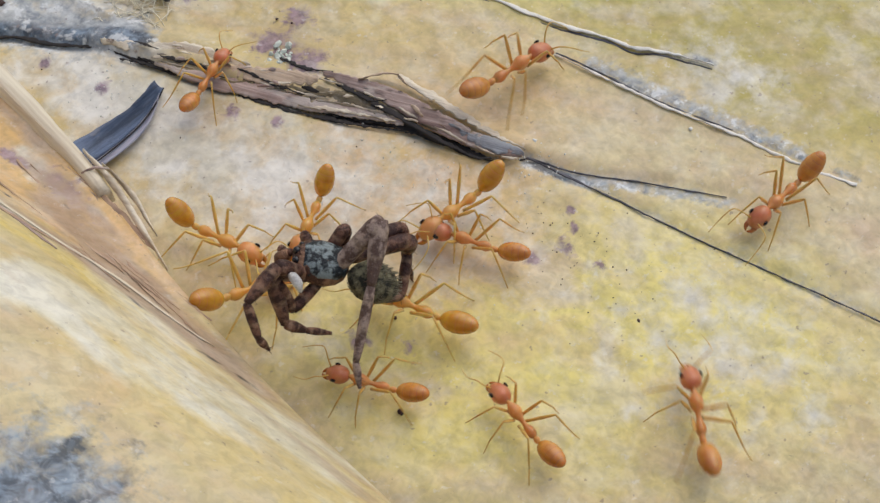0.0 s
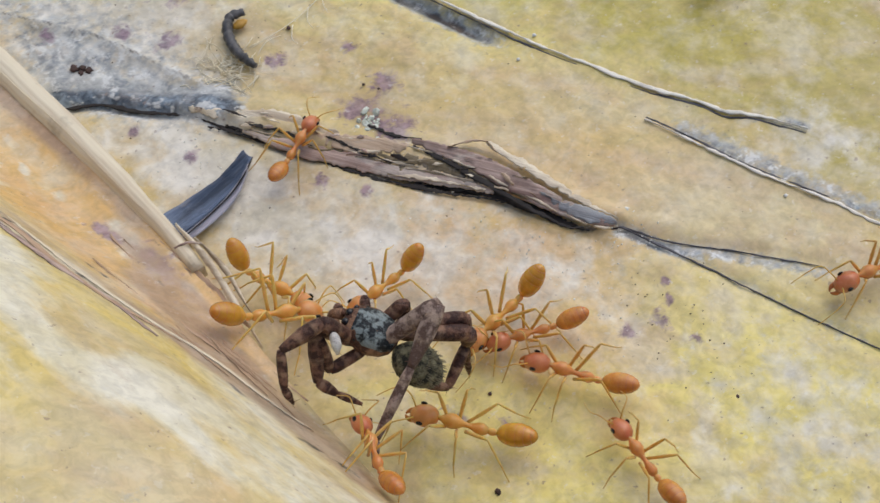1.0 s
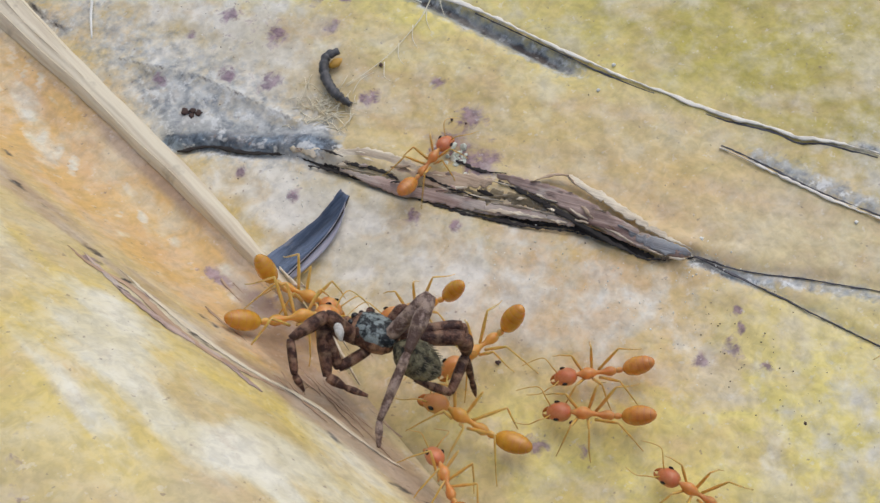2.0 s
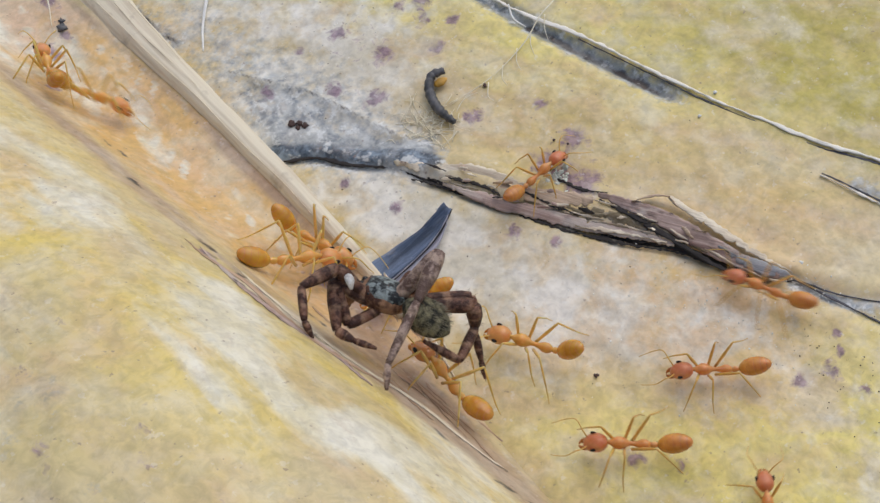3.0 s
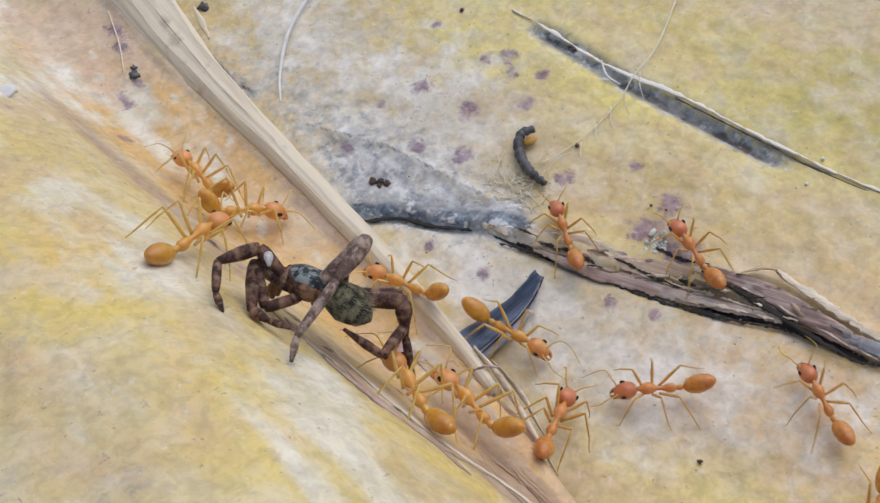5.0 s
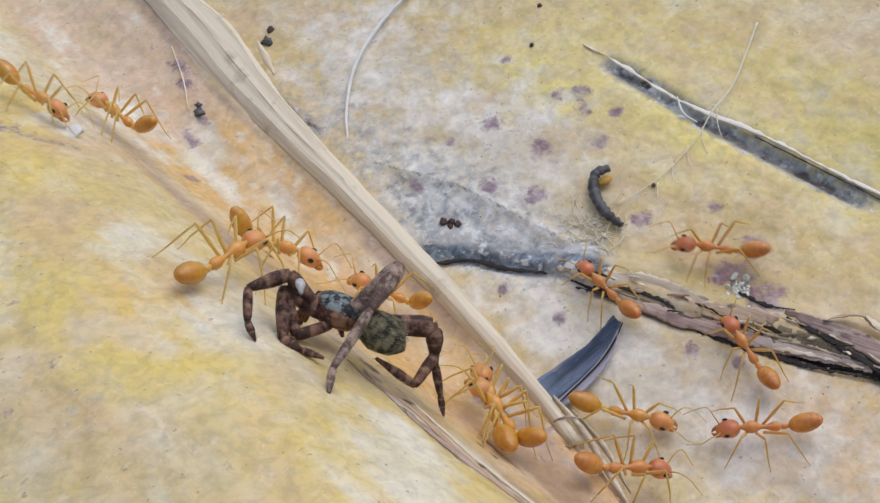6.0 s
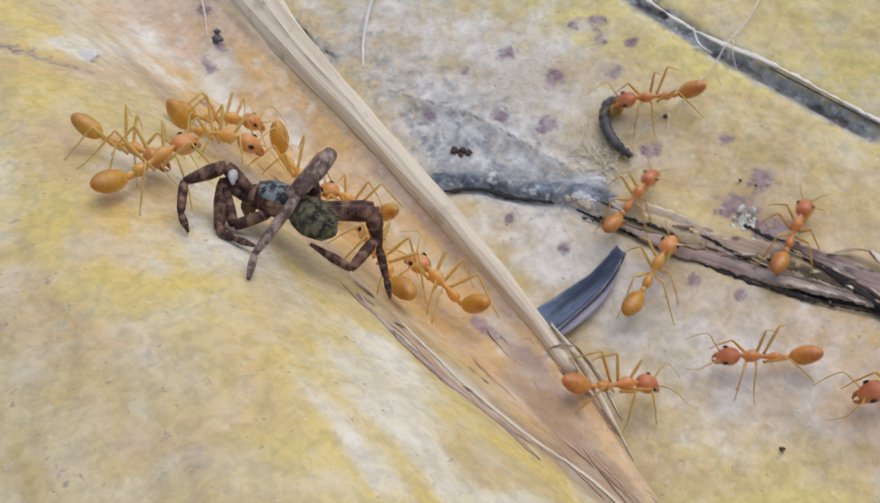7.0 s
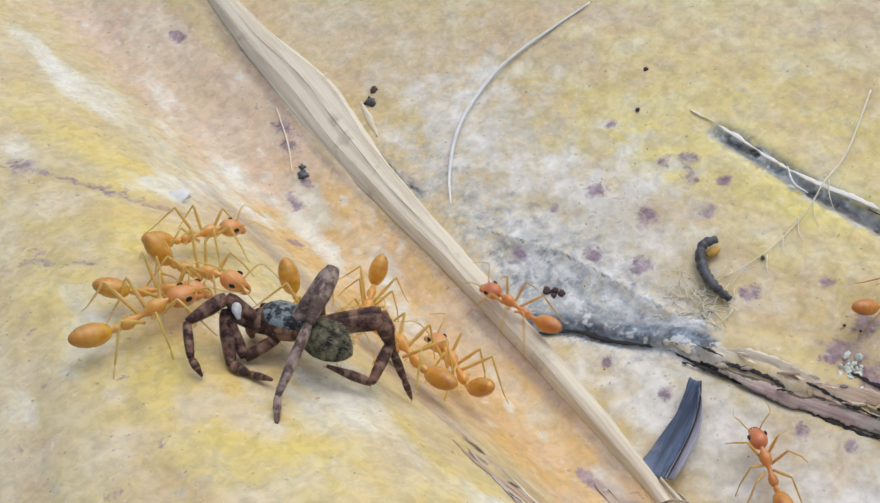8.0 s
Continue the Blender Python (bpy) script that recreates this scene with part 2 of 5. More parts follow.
slate_mat = plain_material("slate_crack_line", (0.15, 0.15, 0.165), 0.85, (0.05, 0.045, 0.05), 700)
black_mat = plain_material("black_bark_and_gap_shade", (0.035, 0.03, 0.028), 0.85)
soil_mat = plain_material("leaf_litter_soil", (0.10, 0.07, 0.045), 0.9, scale=60)
chip_mat = fibre_material("blue_grey_bark", (0.17, 0.23, 0.35), (0.04, 0.06, 0.10), -80, 0.35, bleach=0.18)
flank_mat = fibre_material("lavender_bark_side", (0.52, 0.52, 0.60), (0.26, 0.26, 0.32), -80, 0.6)
frass_mat = plain_material("black_grub", (0.025, 0.027, 0.03), 0.5, (0.13, 0.13, 0.135), 1300)
amber_spot = plain_material("amber_spot", (0.65, 0.36, 0.05), 0.5)
thread_mat = plain_material("pale_root_hair", (0.90, 0.86, 0.70), 0.7, (0.76, 0.68, 0.47))
lichen_mat = plain_material("pale_lichen", (0.76, 0.80, 0.70), 0.8, (0.52, 0.57, 0.48))
white_mat = plain_material("white_thread", (0.84, 0.84, 0.80), 0.6, (0.70, 0.70, 0.66))
purple_mat = plain_material("purple_brown_crumb", (0.10, 0.06, 0.05), 0.8)
RED = dict(head=shell_material("red_orange_head", (0.78, 0.32, 0.13), (0.62, 0.19, 0.065), 0.36, 0.5, 0.12),
           chest=shell_material("orange_chest", (0.84, 0.40, 0.11), (0.70, 0.26, 0.055), 0.36, 0.5, 0.15),
           gaster=shell_material("orange_gaster", (0.88, 0.44, 0.075), (0.62, 0.21, 0.03), 0.26, 0.5, 0.18),
           seam=shell_material("brown_seam", (0.50, 0.18, 0.035), (0.40, 0.13, 0.02), 0.4, 0.25, 0.0),
           limb=shell_material("honey_limb", (0.82, 0.52, 0.15), (0.66, 0.35, 0.07), 0.38, 0.4, 0.1))
# AMBER: lighter, yellower tones; glow of light through the bodies put into them.
AMBER = dict(head=shell_material("amber_head", (0.90, 0.48, 0.16), (0.78, 0.33, 0.08), 0.34, 0.5, 0.18),
             chest=shell_material("amber_chest", (0.92, 0.53, 0.12), (0.80, 0.37, 0.055), 0.34, 0.5, 0.2),
             gaster=shell_material("clear_amber_gaster", (0.94, 0.56, 0.055), (0.68, 0.28, 0.02), 0.22, 0.5, 0.28),
             seam=shell_material("amber_seam", (0.60, 0.25, 0.03), (0.48, 0.17, 0.02), 0.4, 0.25, 0.0),
             limb=shell_material("pale_honey_limb", (0.90, 0.63, 0.22), (0.78, 0.46, 0.10), 0.38, 0.4, 0.1))
eye_mat = plain_material("black_eye", (0.012, 0.01, 0.01), 0.15)
carapace_mat = spider_material("blue_grey_carapace", (0.25, 0.30, 0.30), (0.012, 0.016, 0.02), 1300, 0.45, 0.48, 0.58)
rim_mat = spider_material("brown_carapace_side", (0.34, 0.19, 0.11), (0.07, 0.03, 0.02), 1000, 0.5)
abdomen_mat = spider_material("mottled_olive_abdomen", (0.24, 0.22, 0.13), (0.022, 0.022, 0.016), 1300, 0.75)
hair_mat = plain_material("pale_olive_hair", (0.30, 0.27, 0.18), 0.8)
leg_mat = spider_material("maroon_brown_leg", (0.20, 0.10, 0.065), (0.05, 0.022, 0.017), 1100, 0.45, 0.46, 0.6, band=(0.42, 0.27, 0.17))
grey_leg_mat = spider_material("grey_brown_leg", (0.40, 0.30, 0.25), (0.12, 0.075, 0.06), 1100, 0.65, 0.44, 0.57, band=(0.50, 0.38, 0.28))
palp_mat = spider_material("white_palp", (0.75, 0.75, 0.72), (0.5, 0.48, 0.45), 1500, 0.7)


# ---------------------------------------------------------------- shape helpers
def link(name, mesh, material, parent=None, label=""):
    ob = new(name, mesh)
    mesh.materials.append(material)
    if parent:
        ob.parent = parent
    return tagged(ob, label)


def part(name, bm, material, parent=None, label="", smooth=True):
    """Links a bmesh, in mm, as one mesh object."""
    mesh = bpy.data.meshes.new(name)
    bmesh.ops.recalc_face_normals(bm, faces=bm.faces)
    bm.to_mesh(mesh)
    bm.free()
    mesh.transform(Matrix.Diagonal((MM, MM, MM, 1)))
    if smooth:
        mesh.polygons.foreach_set("use_smooth", [True] * len(mesh.polygons))
    return link(name, mesh, material, parent, label)


def rings(bm, loops, closed_ends=True):
    """Skins a row of equal loops of points."""
    made = [[bm.verts.new(p) for p in loop] for loop in loops]
    k = len(loops[0])
    for a, b in zip(made, made[1:]):
        for i in range(k):
            bm.faces.new((a[i], a[(i + 1) % k], b[(i + 1) % k], b[i]))
    if closed_ends:
        bm.faces.new(made[0][::-1])
        bm.faces.new(made[-1])
    return made


def lathe(bm, profile, sides=16, flat=1.0, centre=(0, 0, 0), pitch=0.0):
    """Turns (x, radius) pairs round the x axis; flat squeezes z; pitch lifts the +x end, in degrees."""
    turn = Euler((0, radians(-pitch), 0)).to_matrix()
    loops = []
    for x, r in profile:
        loop = []
        for i in range(sides):
            a = 2 * math.pi * i / sides
            loop.append(turn @ Vector((x, r * math.cos(a), r * math.sin(a) * flat)) + Vector(centre))
        loops.append(loop)
    rings(bm, loops)


def spline(points, step):
    """Catmull-Rom through the points, about every step."""
    pts = [Vector(p) for p in points]
    pts = [2 * pts[0] - pts[1], *pts, 2 * pts[-1] - pts[-2]]
    out = []
    for a, b, c, d in zip(pts, pts[1:], pts[2:], pts[3:]):
        k = max(1, round((c - b).length / step))
        for i in range(k):
            t = i / k
            out.append(0.5 * (2 * b + (c - a) * t + (2 * a - 5 * b + 4 * c - d) * t * t + (3 * b - a - 3 * c + d) * t ** 3))
    return [*out, pts[-2]]


def tube(bm, points, radii, sides=8, step=0.0):
    """A limb along points; radii are given point by point and spread evenly."""
    pts = spline(points, step) if step else [Vector(p) for p in points]
    loops = []
    ref = Vector((0, 0, 1))
    for i, p in enumerate(pts):
        d = (pts[min(i + 1, len(pts) - 1)] - pts[max(i - 1, 0)]).normalized()
        if abs(d.dot(ref)) > 0.9:
            ref = Vector((0.3, 1, 0)).normalized()
        u = d.cross(ref).normalized()
        v = d.cross(u).normalized()
        r = float(np.interp(i / max(1, len(pts) - 1), np.linspace(0, 1, len(radii)), radii))
        loops.append([p + r * (math.cos(a) * u + math.sin(a) * v) for a in [2 * math.pi * k / sides for k in range(sides)]])
    rings(bm, loops)


def ribbon(bm, points, widths, thick=0.15, lift=0.0, dome=0.0, lean=0.0, jag=0.0, step=0.5, across=6, seed=1, ground=None):
    """A strip of bark along points. widths: full width, spread evenly; dome: how far its middle stands up;
    lean: how much higher its left border is; jag: unevenness of the borders."""
    pts = spline(points, step)
    loops, run = [], 0.0
    for i, p in enumerate(pts):
        d = pts[min(i + 1, len(pts) - 1)] - pts[max(i - 1, 0)]
        run += d.length / 2
        side = Vector((-d.y, d.x, 0)).normalized()
        w = float(np.interp(i / (len(pts) - 1), np.linspace(0, 1, len(widths)), widths))

        def border(k):
            wave = noise.noise(Vector((run * 0.45, seed * 3.7, k))) + 0.7 * noise.noise(Vector((run * 1.6, seed * 2.3, k))) + 0.8 * noise.noise(Vector((run * 4.1, seed * 1.3, k)))
            return max(0.02, w / 2 * (1 - (0.5 if jag > 0.09 and wave < -0.6 else 0)) + 1.5 * jag * wave)
        wl, wr = border(0), border(5)
        top, low = [], []
        for k in range(across):
            u = k / (across - 1)
            q = p + side * (wl - (wl + wr) * u)
            z = lift + dome * (1 - (2 * u - 1) ** 2) + lean * (0.5 - u) + 0.5 * thick * noise.noise(Vector((run * 0.8, u * 3 + seed, 7)))
            base = ground(q.x, q.y) if ground else p.z
            top.append(Vector((q.x, q.y, base + z + thick / 2)))
            low.append(Vector((q.x, q.y, base + z - thick / 2)))
        loops.append(top + low[::-1])
    rings(bm, loops)


# ---------------------------------------------------------------- the ground: two dry sheaths, one lapping over the other
def softplus(v):
    return np.logaddexp(0, v)


def upper_height(x, y):
    """The lapping sheath: a shallow hollow beside its edge, then a steep rounded back."""
    foot = -22.0 - 0.21 * y
    rise = 1.3 * softplus((foot - x) / 1.3)
    back = 24 * np.clip(1 - 0.009 * (y + 9), 0.45, 1.1) * (1 - np.exp(-rise / 7.2))
    fall = 0.012 * np.clip(-46 - x, 0, 60) ** 2
    return 3.7 + back - fall


def height(x, y):
    step = 1 / (1 + np.exp(np.clip((x + 12.9) / 0.3, -60, 60)))
    return step * upper_height(x, y)


def upper_z(x, y):
    return float(upper_height(x, y))


EDGE_Y = (-80, -22, -12, -5, 1, 9, 16, 20, 26, 30, 34, 40, 44, 52, 80)
EDGE_X = (-14.6, -14.4, -14.0, -14.2, -14.5, -15.3, -16.0, -16.3, -16.8, -16.7, -16.4, -16.6, -18.0, -19.4, -20.0)
STRIP_Y = (-24, -12, -5, 3, 10, 18, 26, 30, 35, 40, 44, 52, 80)
STRIP_WIDE = (0.8, 1.4, 1.9, 2.4, 2.4, 2.8, 3.7, 4.5, 5.3, 5.3, 4.1, 2.8, 2.6)


def eased(y, ys, vs, soft=4.0):
    """Values given along y, joined smoothly."""
    return sum(w * np.interp(y + k * soft, ys, vs) for k, w in ((-1, 0.14), (-0.5, 0.22), (0, 0.28), (0.5, 0.22), (1, 0.14)))


CRACK_LOW = [(-13.5, 6.2), (-11.1, 4.6), (-8.8, 1.7), (-6.0, -1.0), (-4.6, -4.0), (-3.0, -7.0), (-0.9, -10.1), (1.2, -12.9),
             (3.0, -16.3), (5.1, -19.1), (7.3, -21.7), (8.8, -25.1), (10.5, -28.2), (12.6, -29.7)]
CRACK_UP = [(-5.6, -0.3), (-3.0, -3.2), (-0.9, -5.6), (0.3, -8.4), (2.5, -11.3), (5.0, -13.7), (6.5, -16.6), (8.1, -19.3),
            (9.7, -22.7), (10.8, -25.9), (12.4, -29.1)]
TAIL_A = [(12.6, -29.7), (14.7, -33.2), (18.1, -37.2), (21.6, -41.6)]
TAIL_B = [(12.6, -29.7), (14.9, -35.9), (17.1, -42.1), (19.6, -48.5), (23.0, -57.0)]
SPLIT_B = [(9.0, 17.6), (10.3, 13.1), (11.5, 8.0), (12.6, 4.8), (14.6, 0.5), (16.5, -5.2), (17.8, -9.1), (19.2, -13.1),
           (21.1, -17.5), (22.8, -21.5), (24.9, -25.0), (25.8, -27.2), (27.2, -28.7), (28.6, -30.9), (29.5, -32.4)]
GROOVE_B = [(9.6, 14.0), (10.8, 9.5), (12.0, 4.6), (13.9, -0.8), (15.5, -6.0), (17.0, -10.6)]
SPLIT_C = [(20.6, -23.8), (21.8, -27.0), (22.9, -30.6), (24.2, -34.0), (25.8, -37.6), (27.2, -41.7), (29.5, -47.0)]
EDGE_DASH = [(-15.8, 30.7), (-15.5, 27.4), (-14.7, 24.4)]
RIDGE_D = [(-12.5, 18.0), (-8.1, 11.7), (-6.1, 6.7), (-4.5, 2.3), (-2.7, -1.5)]


def lift3(points, z=0.0):
    return [(x, y, z) for x, y in points]


def near(x, y, points):
    """Distance to a line of points."""
    best = np.full(x.shape, 1e9)
    for (ax, ay), (bx, by) in zip(points, points[1:]):
        dx, dy = bx - ax, by - ay
        t = np.clip(((x - ax) * dx + (y - ay) * dy) / (dx * dx + dy * dy), 0, 1)
        best = np.minimum(best, np.hypot(x - ax - t * dx, y - ay - t * dy))
    return best


def inside(x, y, points):
    """How far a place lies on the +x side of a line that runs down in y."""
    ys, xs = [p[1] for p in points][::-1], [p[0] for p in points][::-1]
    return x - np.interp(y, ys, xs)


def blob(x, y, cx, cy, r, turn=0.0, long=1.0):
    c, s = math.cos(radians(turn)), math.sin(radians(turn))
    u, v = (x - cx) * c + (y - cy) * s, (y - cy) * c - (x - cx) * s
    return np.exp(-((u / (r * long)) ** 2 + (v / r) ** 2))


def spaced(low, fine_low, fine_high, high, fine, coarse):
    return np.concatenate([np.linspace(low, fine_low, coarse, endpoint=False), np.arange(fine_low, fine_high, fine),
                           np.linspace(fine_high, high, coarse)])


def sheet(name, x, y, z, thick, material, stains):
    """A sheath as a solid sheet over a grid, with its stains and painted shade as attributes."""
    rows, cols = x.shape
    top = np.stack([x, y, z], -1).reshape(-1, 3)
    low = top - (0, 0, thick)
    quads = []
    index = np.arange(rows * cols).reshape(rows, cols)
    a = np.stack([index[:-1, :-1], index[:-1, 1:], index[1:, 1:], index[1:, :-1]], -1).reshape(-1, 4)
    quads.append(a)
    border = np.concatenate([index[0, :], index[1:, -1], index[-1, -2::-1], index[-2:0:-1, 0]])
    after = np.roll(border, -1)
    shift = rows * cols
    ring = np.arange(len(border)) + shift
    quads.append(np.stack([border, ring, np.roll(ring, -1), after], -1))
    verts = np.concatenate([top, low[border]]) * MM
    mesh = bpy.data.meshes.new(name)
    mesh.from_pydata(verts.tolist(), [], np.concatenate(quads).tolist())
    if mesh.polygons[0].normal.z < 0:
        mesh.flip_normals()
    mesh.polygons.foreach_set("use_smooth", [True] * len(mesh.polygons))
    for key, value in stains.items():
        data = mesh.attributes.new(key, "FLOAT", "POINT")
        flat = np.concatenate([value.reshape(-1), np.zeros(len(border))])
        data.data.foreach_set("value", np.clip(flat, 0, 1).astype(np.float32))
    return link(name, mesh, material)


def rough_field(x, y, size, seed):
    """A cheap smooth random field between -1 and 1."""
    rnd = np.random.default_rng(seed)
    f = np.zeros(x.shape)
    for k in range(14):
        a, w, p = rnd.uniform(0, 6.28), rnd.uniform(0.5, 1.6) * 6.28 / size, rnd.uniform(0, 6.28)
        f += np.sin((x * math.cos(a) + y * math.sin(a)) * w + p)
    return f / 5


PURPLE = [(-10.5, 0.7, 0.7), (-8.4, -4.2, 0.7), (4.8, 11.5, 0.8), (-6.0, 16.1, 0.6), (2.7, 20.6, 0.5), (-3.6, 6.6, 1.0), (5.0, -12.3, 1.6),
          (4.1, -9.1, 1.5), (12.0, -35.2, 0.5), (7.4, -8.0, 1.2), (-6.5, -34.0, 0.8), (-4.0, -36.5, 0.6), (3.8, 14.3, 0.65), (-2.3, 15.2, 0.9),
          (4.1, 7.9, 0.79), (6.8, 9.6, 0.69), (-0.2, 10.5, 0.93), (-6.1, 9.9, 0.82), (7.4, -3.3, 0.72), (2.0, -0.5, 0.97), (5.7, 13.4, 0.86),
          (-2.0, -12.5, 0.76), (0.2, -15.5, 0.65), (-10.9, 13.7, 0.9), (7.2, -36.6, 0.7), (9.6, -37.4, 0.8), (10.4, -40.0, 0.5), (11.2, -36.6, 0.45)]
MARKS = [(-17.8, -8.5, 0.75), (-17.3, -10.1, 0.5), (-23.1, 28.6, 0.5), (-24.9, 27.2, 0.7), (-22.5, 33.5, 0.6), (-22.2, 36.0, 0.6),
         (-16.2, -13.1, 1.1), (-25.8, 53.3, 0.8), (-24.4, -7.6, 0.4), (-22.6, -12.4, 0.4), (-26.8, 22.0, 0.5)]

CREASE = [(-31.0, 30.0), (-28.0, 16.0), (-25.6, 3.4), (-24.0, -5.7), (-23.0, -11.8), (-21.2, -19.0), (-18.5, -24.5), (-16.6, -31.0), (-15.6, -37.0)]
WHITE_MAIN = [(-32.9, 9.3), (-30.4, 5.7), (-29.5, -0.4), (-28.6, -6.0), (-28.4, -11.4), (-27.0, -17.0), (-26.5, -22.0), (-25.5, -27.0), (-23.5, -32.0), (-22.5, -37.0), (-20.0, -42.0)]
WHITE_TOP = [(-38.0, 58.5), (-36.0, 46.0), (-32.0, 36.0), (-29.0, 27.0), (-26.9, 24.7)]
WHITE_SIDE = [(-34.7, 29.0), (-31.1, 22.6), (-29.0, 11.2)]
WHITE_HOLLOW = [(-29.1, 36.0), (-27.0, 30.7), (-25.4, 24.5), (-24.6, 18.8)]
WHITE_FOOT = [(-23.0, -28.4), (-20.7, -32.0), (-19.4, -38.0), (-16.9, -42.0), (-16.1, -46.0)]
GOLD_CREASE = [(-27.4, -4.0), (-26.7, -10.4), (-25.3, -16.0), (-23.4, -21.0), (-20.8, -25.0), (-19.4, -28.5)]
GOLD_BACK = [(-36.5, 4.0), (-33.7, -2.5), (-31.7, -8.7), (-31.0, -15.8), (-29.5, -22.0), (-27.0, -27.0)]
GOLD_TOP = [(-41.0, 47.0), (-37.7, 36.0), (-34.6, 31.5), (-37.0, 20.0)]
DASHES = [[(-25.8, 12.5), (-24.9, 9.5)], [(-25.7, 4.5), (-25.3, 2.6)], [(-24.4, -4.6), (-23.6, -7.2)], [(-23.3, -10.4), (-22.9, -12.4)], [(-21.8, -17.0), (-21.2, -19.4)],
          [(-19.0, -22.6), (-18.2, -24.6)], [(-17.2, -33.5), (-15.6, -37.0)], [(-20.6, -13.6), (-20.0, -15.4)], [(-15.6, -10.5), (-15.3, -12.1)], [(-17.0, -15.0), (-16.7, -16.6)],
          [(-18.6, -28.0), (-18.3, -29.6)], [(-24.3, -7.6), (-24.0, -8.4)]]


def make_lower_sheath():
    ys = spaced(-160, -62, 44, 170, 0.26, 12)
    xs = np.concatenate([np.arange(-20.0, 42, 0.26), np.linspace(42, 170, 14)])
    x, y = np.meshgrid(xs, ys)
    z = 0.12 * rough_field(x, y, 18, 1) + 0.05 * rough_field(x, y, 4, 2)
    a = near(x, y, CRACK_LOW)
    upper = np.clip(0.5 + inside(x, y, CRACK_LOW + TAIL_A) / 0.9, 0, 1)
    z += upper * 0.38 * np.exp(-a / 2.2) * np.clip((14 - x) / 6, 0, 1)
    z -= 0.5 * np.exp(-(a / 0.5) ** 2)
    z += 0.35 * np.exp(-((near(x, y, CRACK_UP) - 0.6) / 0.9) ** 2)
    fade = np.clip((y + 12.5) / 4, 0, 1)
    for line, depth, wide in ((TAIL_A, 0.25, 0.7), (TAIL_B, 0.2, 0.6)):
        z -= depth * np.exp(-(near(x, y, line) / wide) ** 2)
    z -= 0.8 * fade * np.exp(-(near(x, y, GROOVE_B) / 0.85) ** 2)
    z += 0.22 * np.exp(-(near(x, y, RIDGE_D) / 0.5) ** 2)
    z -= 0.004 * np.clip(x - 34, 0, 200) ** 1.5
    purple = 1.1 * sum(blob(x, y, cx, cy, r) for cx, cy, r in PURPLE) + 0.2 * blob(x, y, 5.0, -10.0, 3.0, -55, 1.6)
    purple += 0.22 * blob(x, y, -1.5, 12.0, 6.0)
    grey = 0.95 * np.exp(-(near(x, y, [(-13, 7.6), (-9.5, 3.6), (-6.6, 0.8), (-4.2, -1.4)]) / 1.5) ** 2)
    grey += 0.55 * np.exp(-(near(x, y, [(-12, 11), (-7.5, 5.0), (-3.5, -0.5)]) / 3.0) ** 2)
    grey += 0.7 * np.exp(-(near(x, y, [(p[0] - 0.3, p[1] - 0.3) for p in TAIL_A]) / 0.7) ** 2) + 0.35 * np.exp(-(near(x, y, TAIL_B) / 0.6) ** 2)
    grey += 0.75 * np.exp(-(near(x, y, [(22.4, -26.2), (24.2, -31.0), (26.4, -36.6), (28.4, -42.0)]) / 0.9) ** 2)
    grey += 0.95 * fade * np.exp(-(near(x, y, GROOVE_B) / 1.1) ** 2)
    grey += 0.42 * blob(x, y, -12, 22, 4, 90, 2.6) + 0.4 * blob(x, y, -8, 12, 4.5, 120, 1.8)
    # Blue-grey crust along the splits; shade on their down-curving borders is painted in.
    slate = 0.95 * np.exp(-(near(x, y, [(-13.4, 7.3), (-10.6, 5.0), (-8.2, 2.3), (-5.4, -0.3), (-3.4, -2.6)]) / 0.95) ** 2)
    slate += 0.4 * np.exp(-(near(x, y, [(p[0] - 0.5, p[1] - 0.4) for p in TAIL_A]) / 0.5) ** 2) + 0.5 * np.exp(-(near(x, y, [(p[0] + 0.5, p[1] + 0.3) for p in SPLIT_C[1:]]) / 0.55) ** 2)
    slate += 0.55 * fade * np.exp(-(near(x, y, GROOVE_B) / 0.9) ** 2) + 0.5 * np.exp(-(near(x, y, [(27.0, -28.0), (29.5, -32.0)]) / 0.8) ** 2)
    pale = 0.7 * blob(x, y, -8, 9, 8, 110, 1.5) + 0.62 * blob(x, y, -8, -5, 5, 120, 1.6) + 0.42 * blob(x, y, 2, -24, 8, 120, 1.6)
    pale += 0.2 * blob(x, y, 5, -31, 6) + 0.75 * blob(x, y, 29, -33, 3.5, 120, 1.6) + 0.5 * blob(x, y, 0, 14, 8) + 0.45 * blob(x, y, -5, -19, 6) + 0.75 * blob(x, y, -8, 29, 9) + 0.5 * blob(x, y, 12, -50, 9)
    yellow = 0.7 * blob(x, y, 20, -5, 9, 120, 2.0) + 0.6 * blob(x, y, 28, -18, 6, 120, 2) + 0.55 * blob(x, y, 9, 4, 5) + 0.6 * blob(x, y, -3, -40, 9)
    yellow += 0.42 * blob(x, y, 13, 24, 14) + 0.75 * blob(x, y, 3, -41, 14) + 0.8 * blob(x, y, 15, -50, 10) + 0.6 * blob(x, y, -8, -26, 5, 100, 1.8)
    yellow += 0.6 * blob(x, y, 4, 17, 5, 120, 1.6)
    pale += 0.55 * blob(x, y, -8, -11.5, 3.5, 110, 1.6)
    peach = 0.5 * blob(x, y, 1, -27.5, 8, 140, 1.7) + 0.4 * blob(x, y, -3, -21, 6) + 0.3 * blob(x, y, 6, -37, 9, 140, 1.6) + 0.4 * blob(x, y, 5, -16, 4, 120, 1.6)
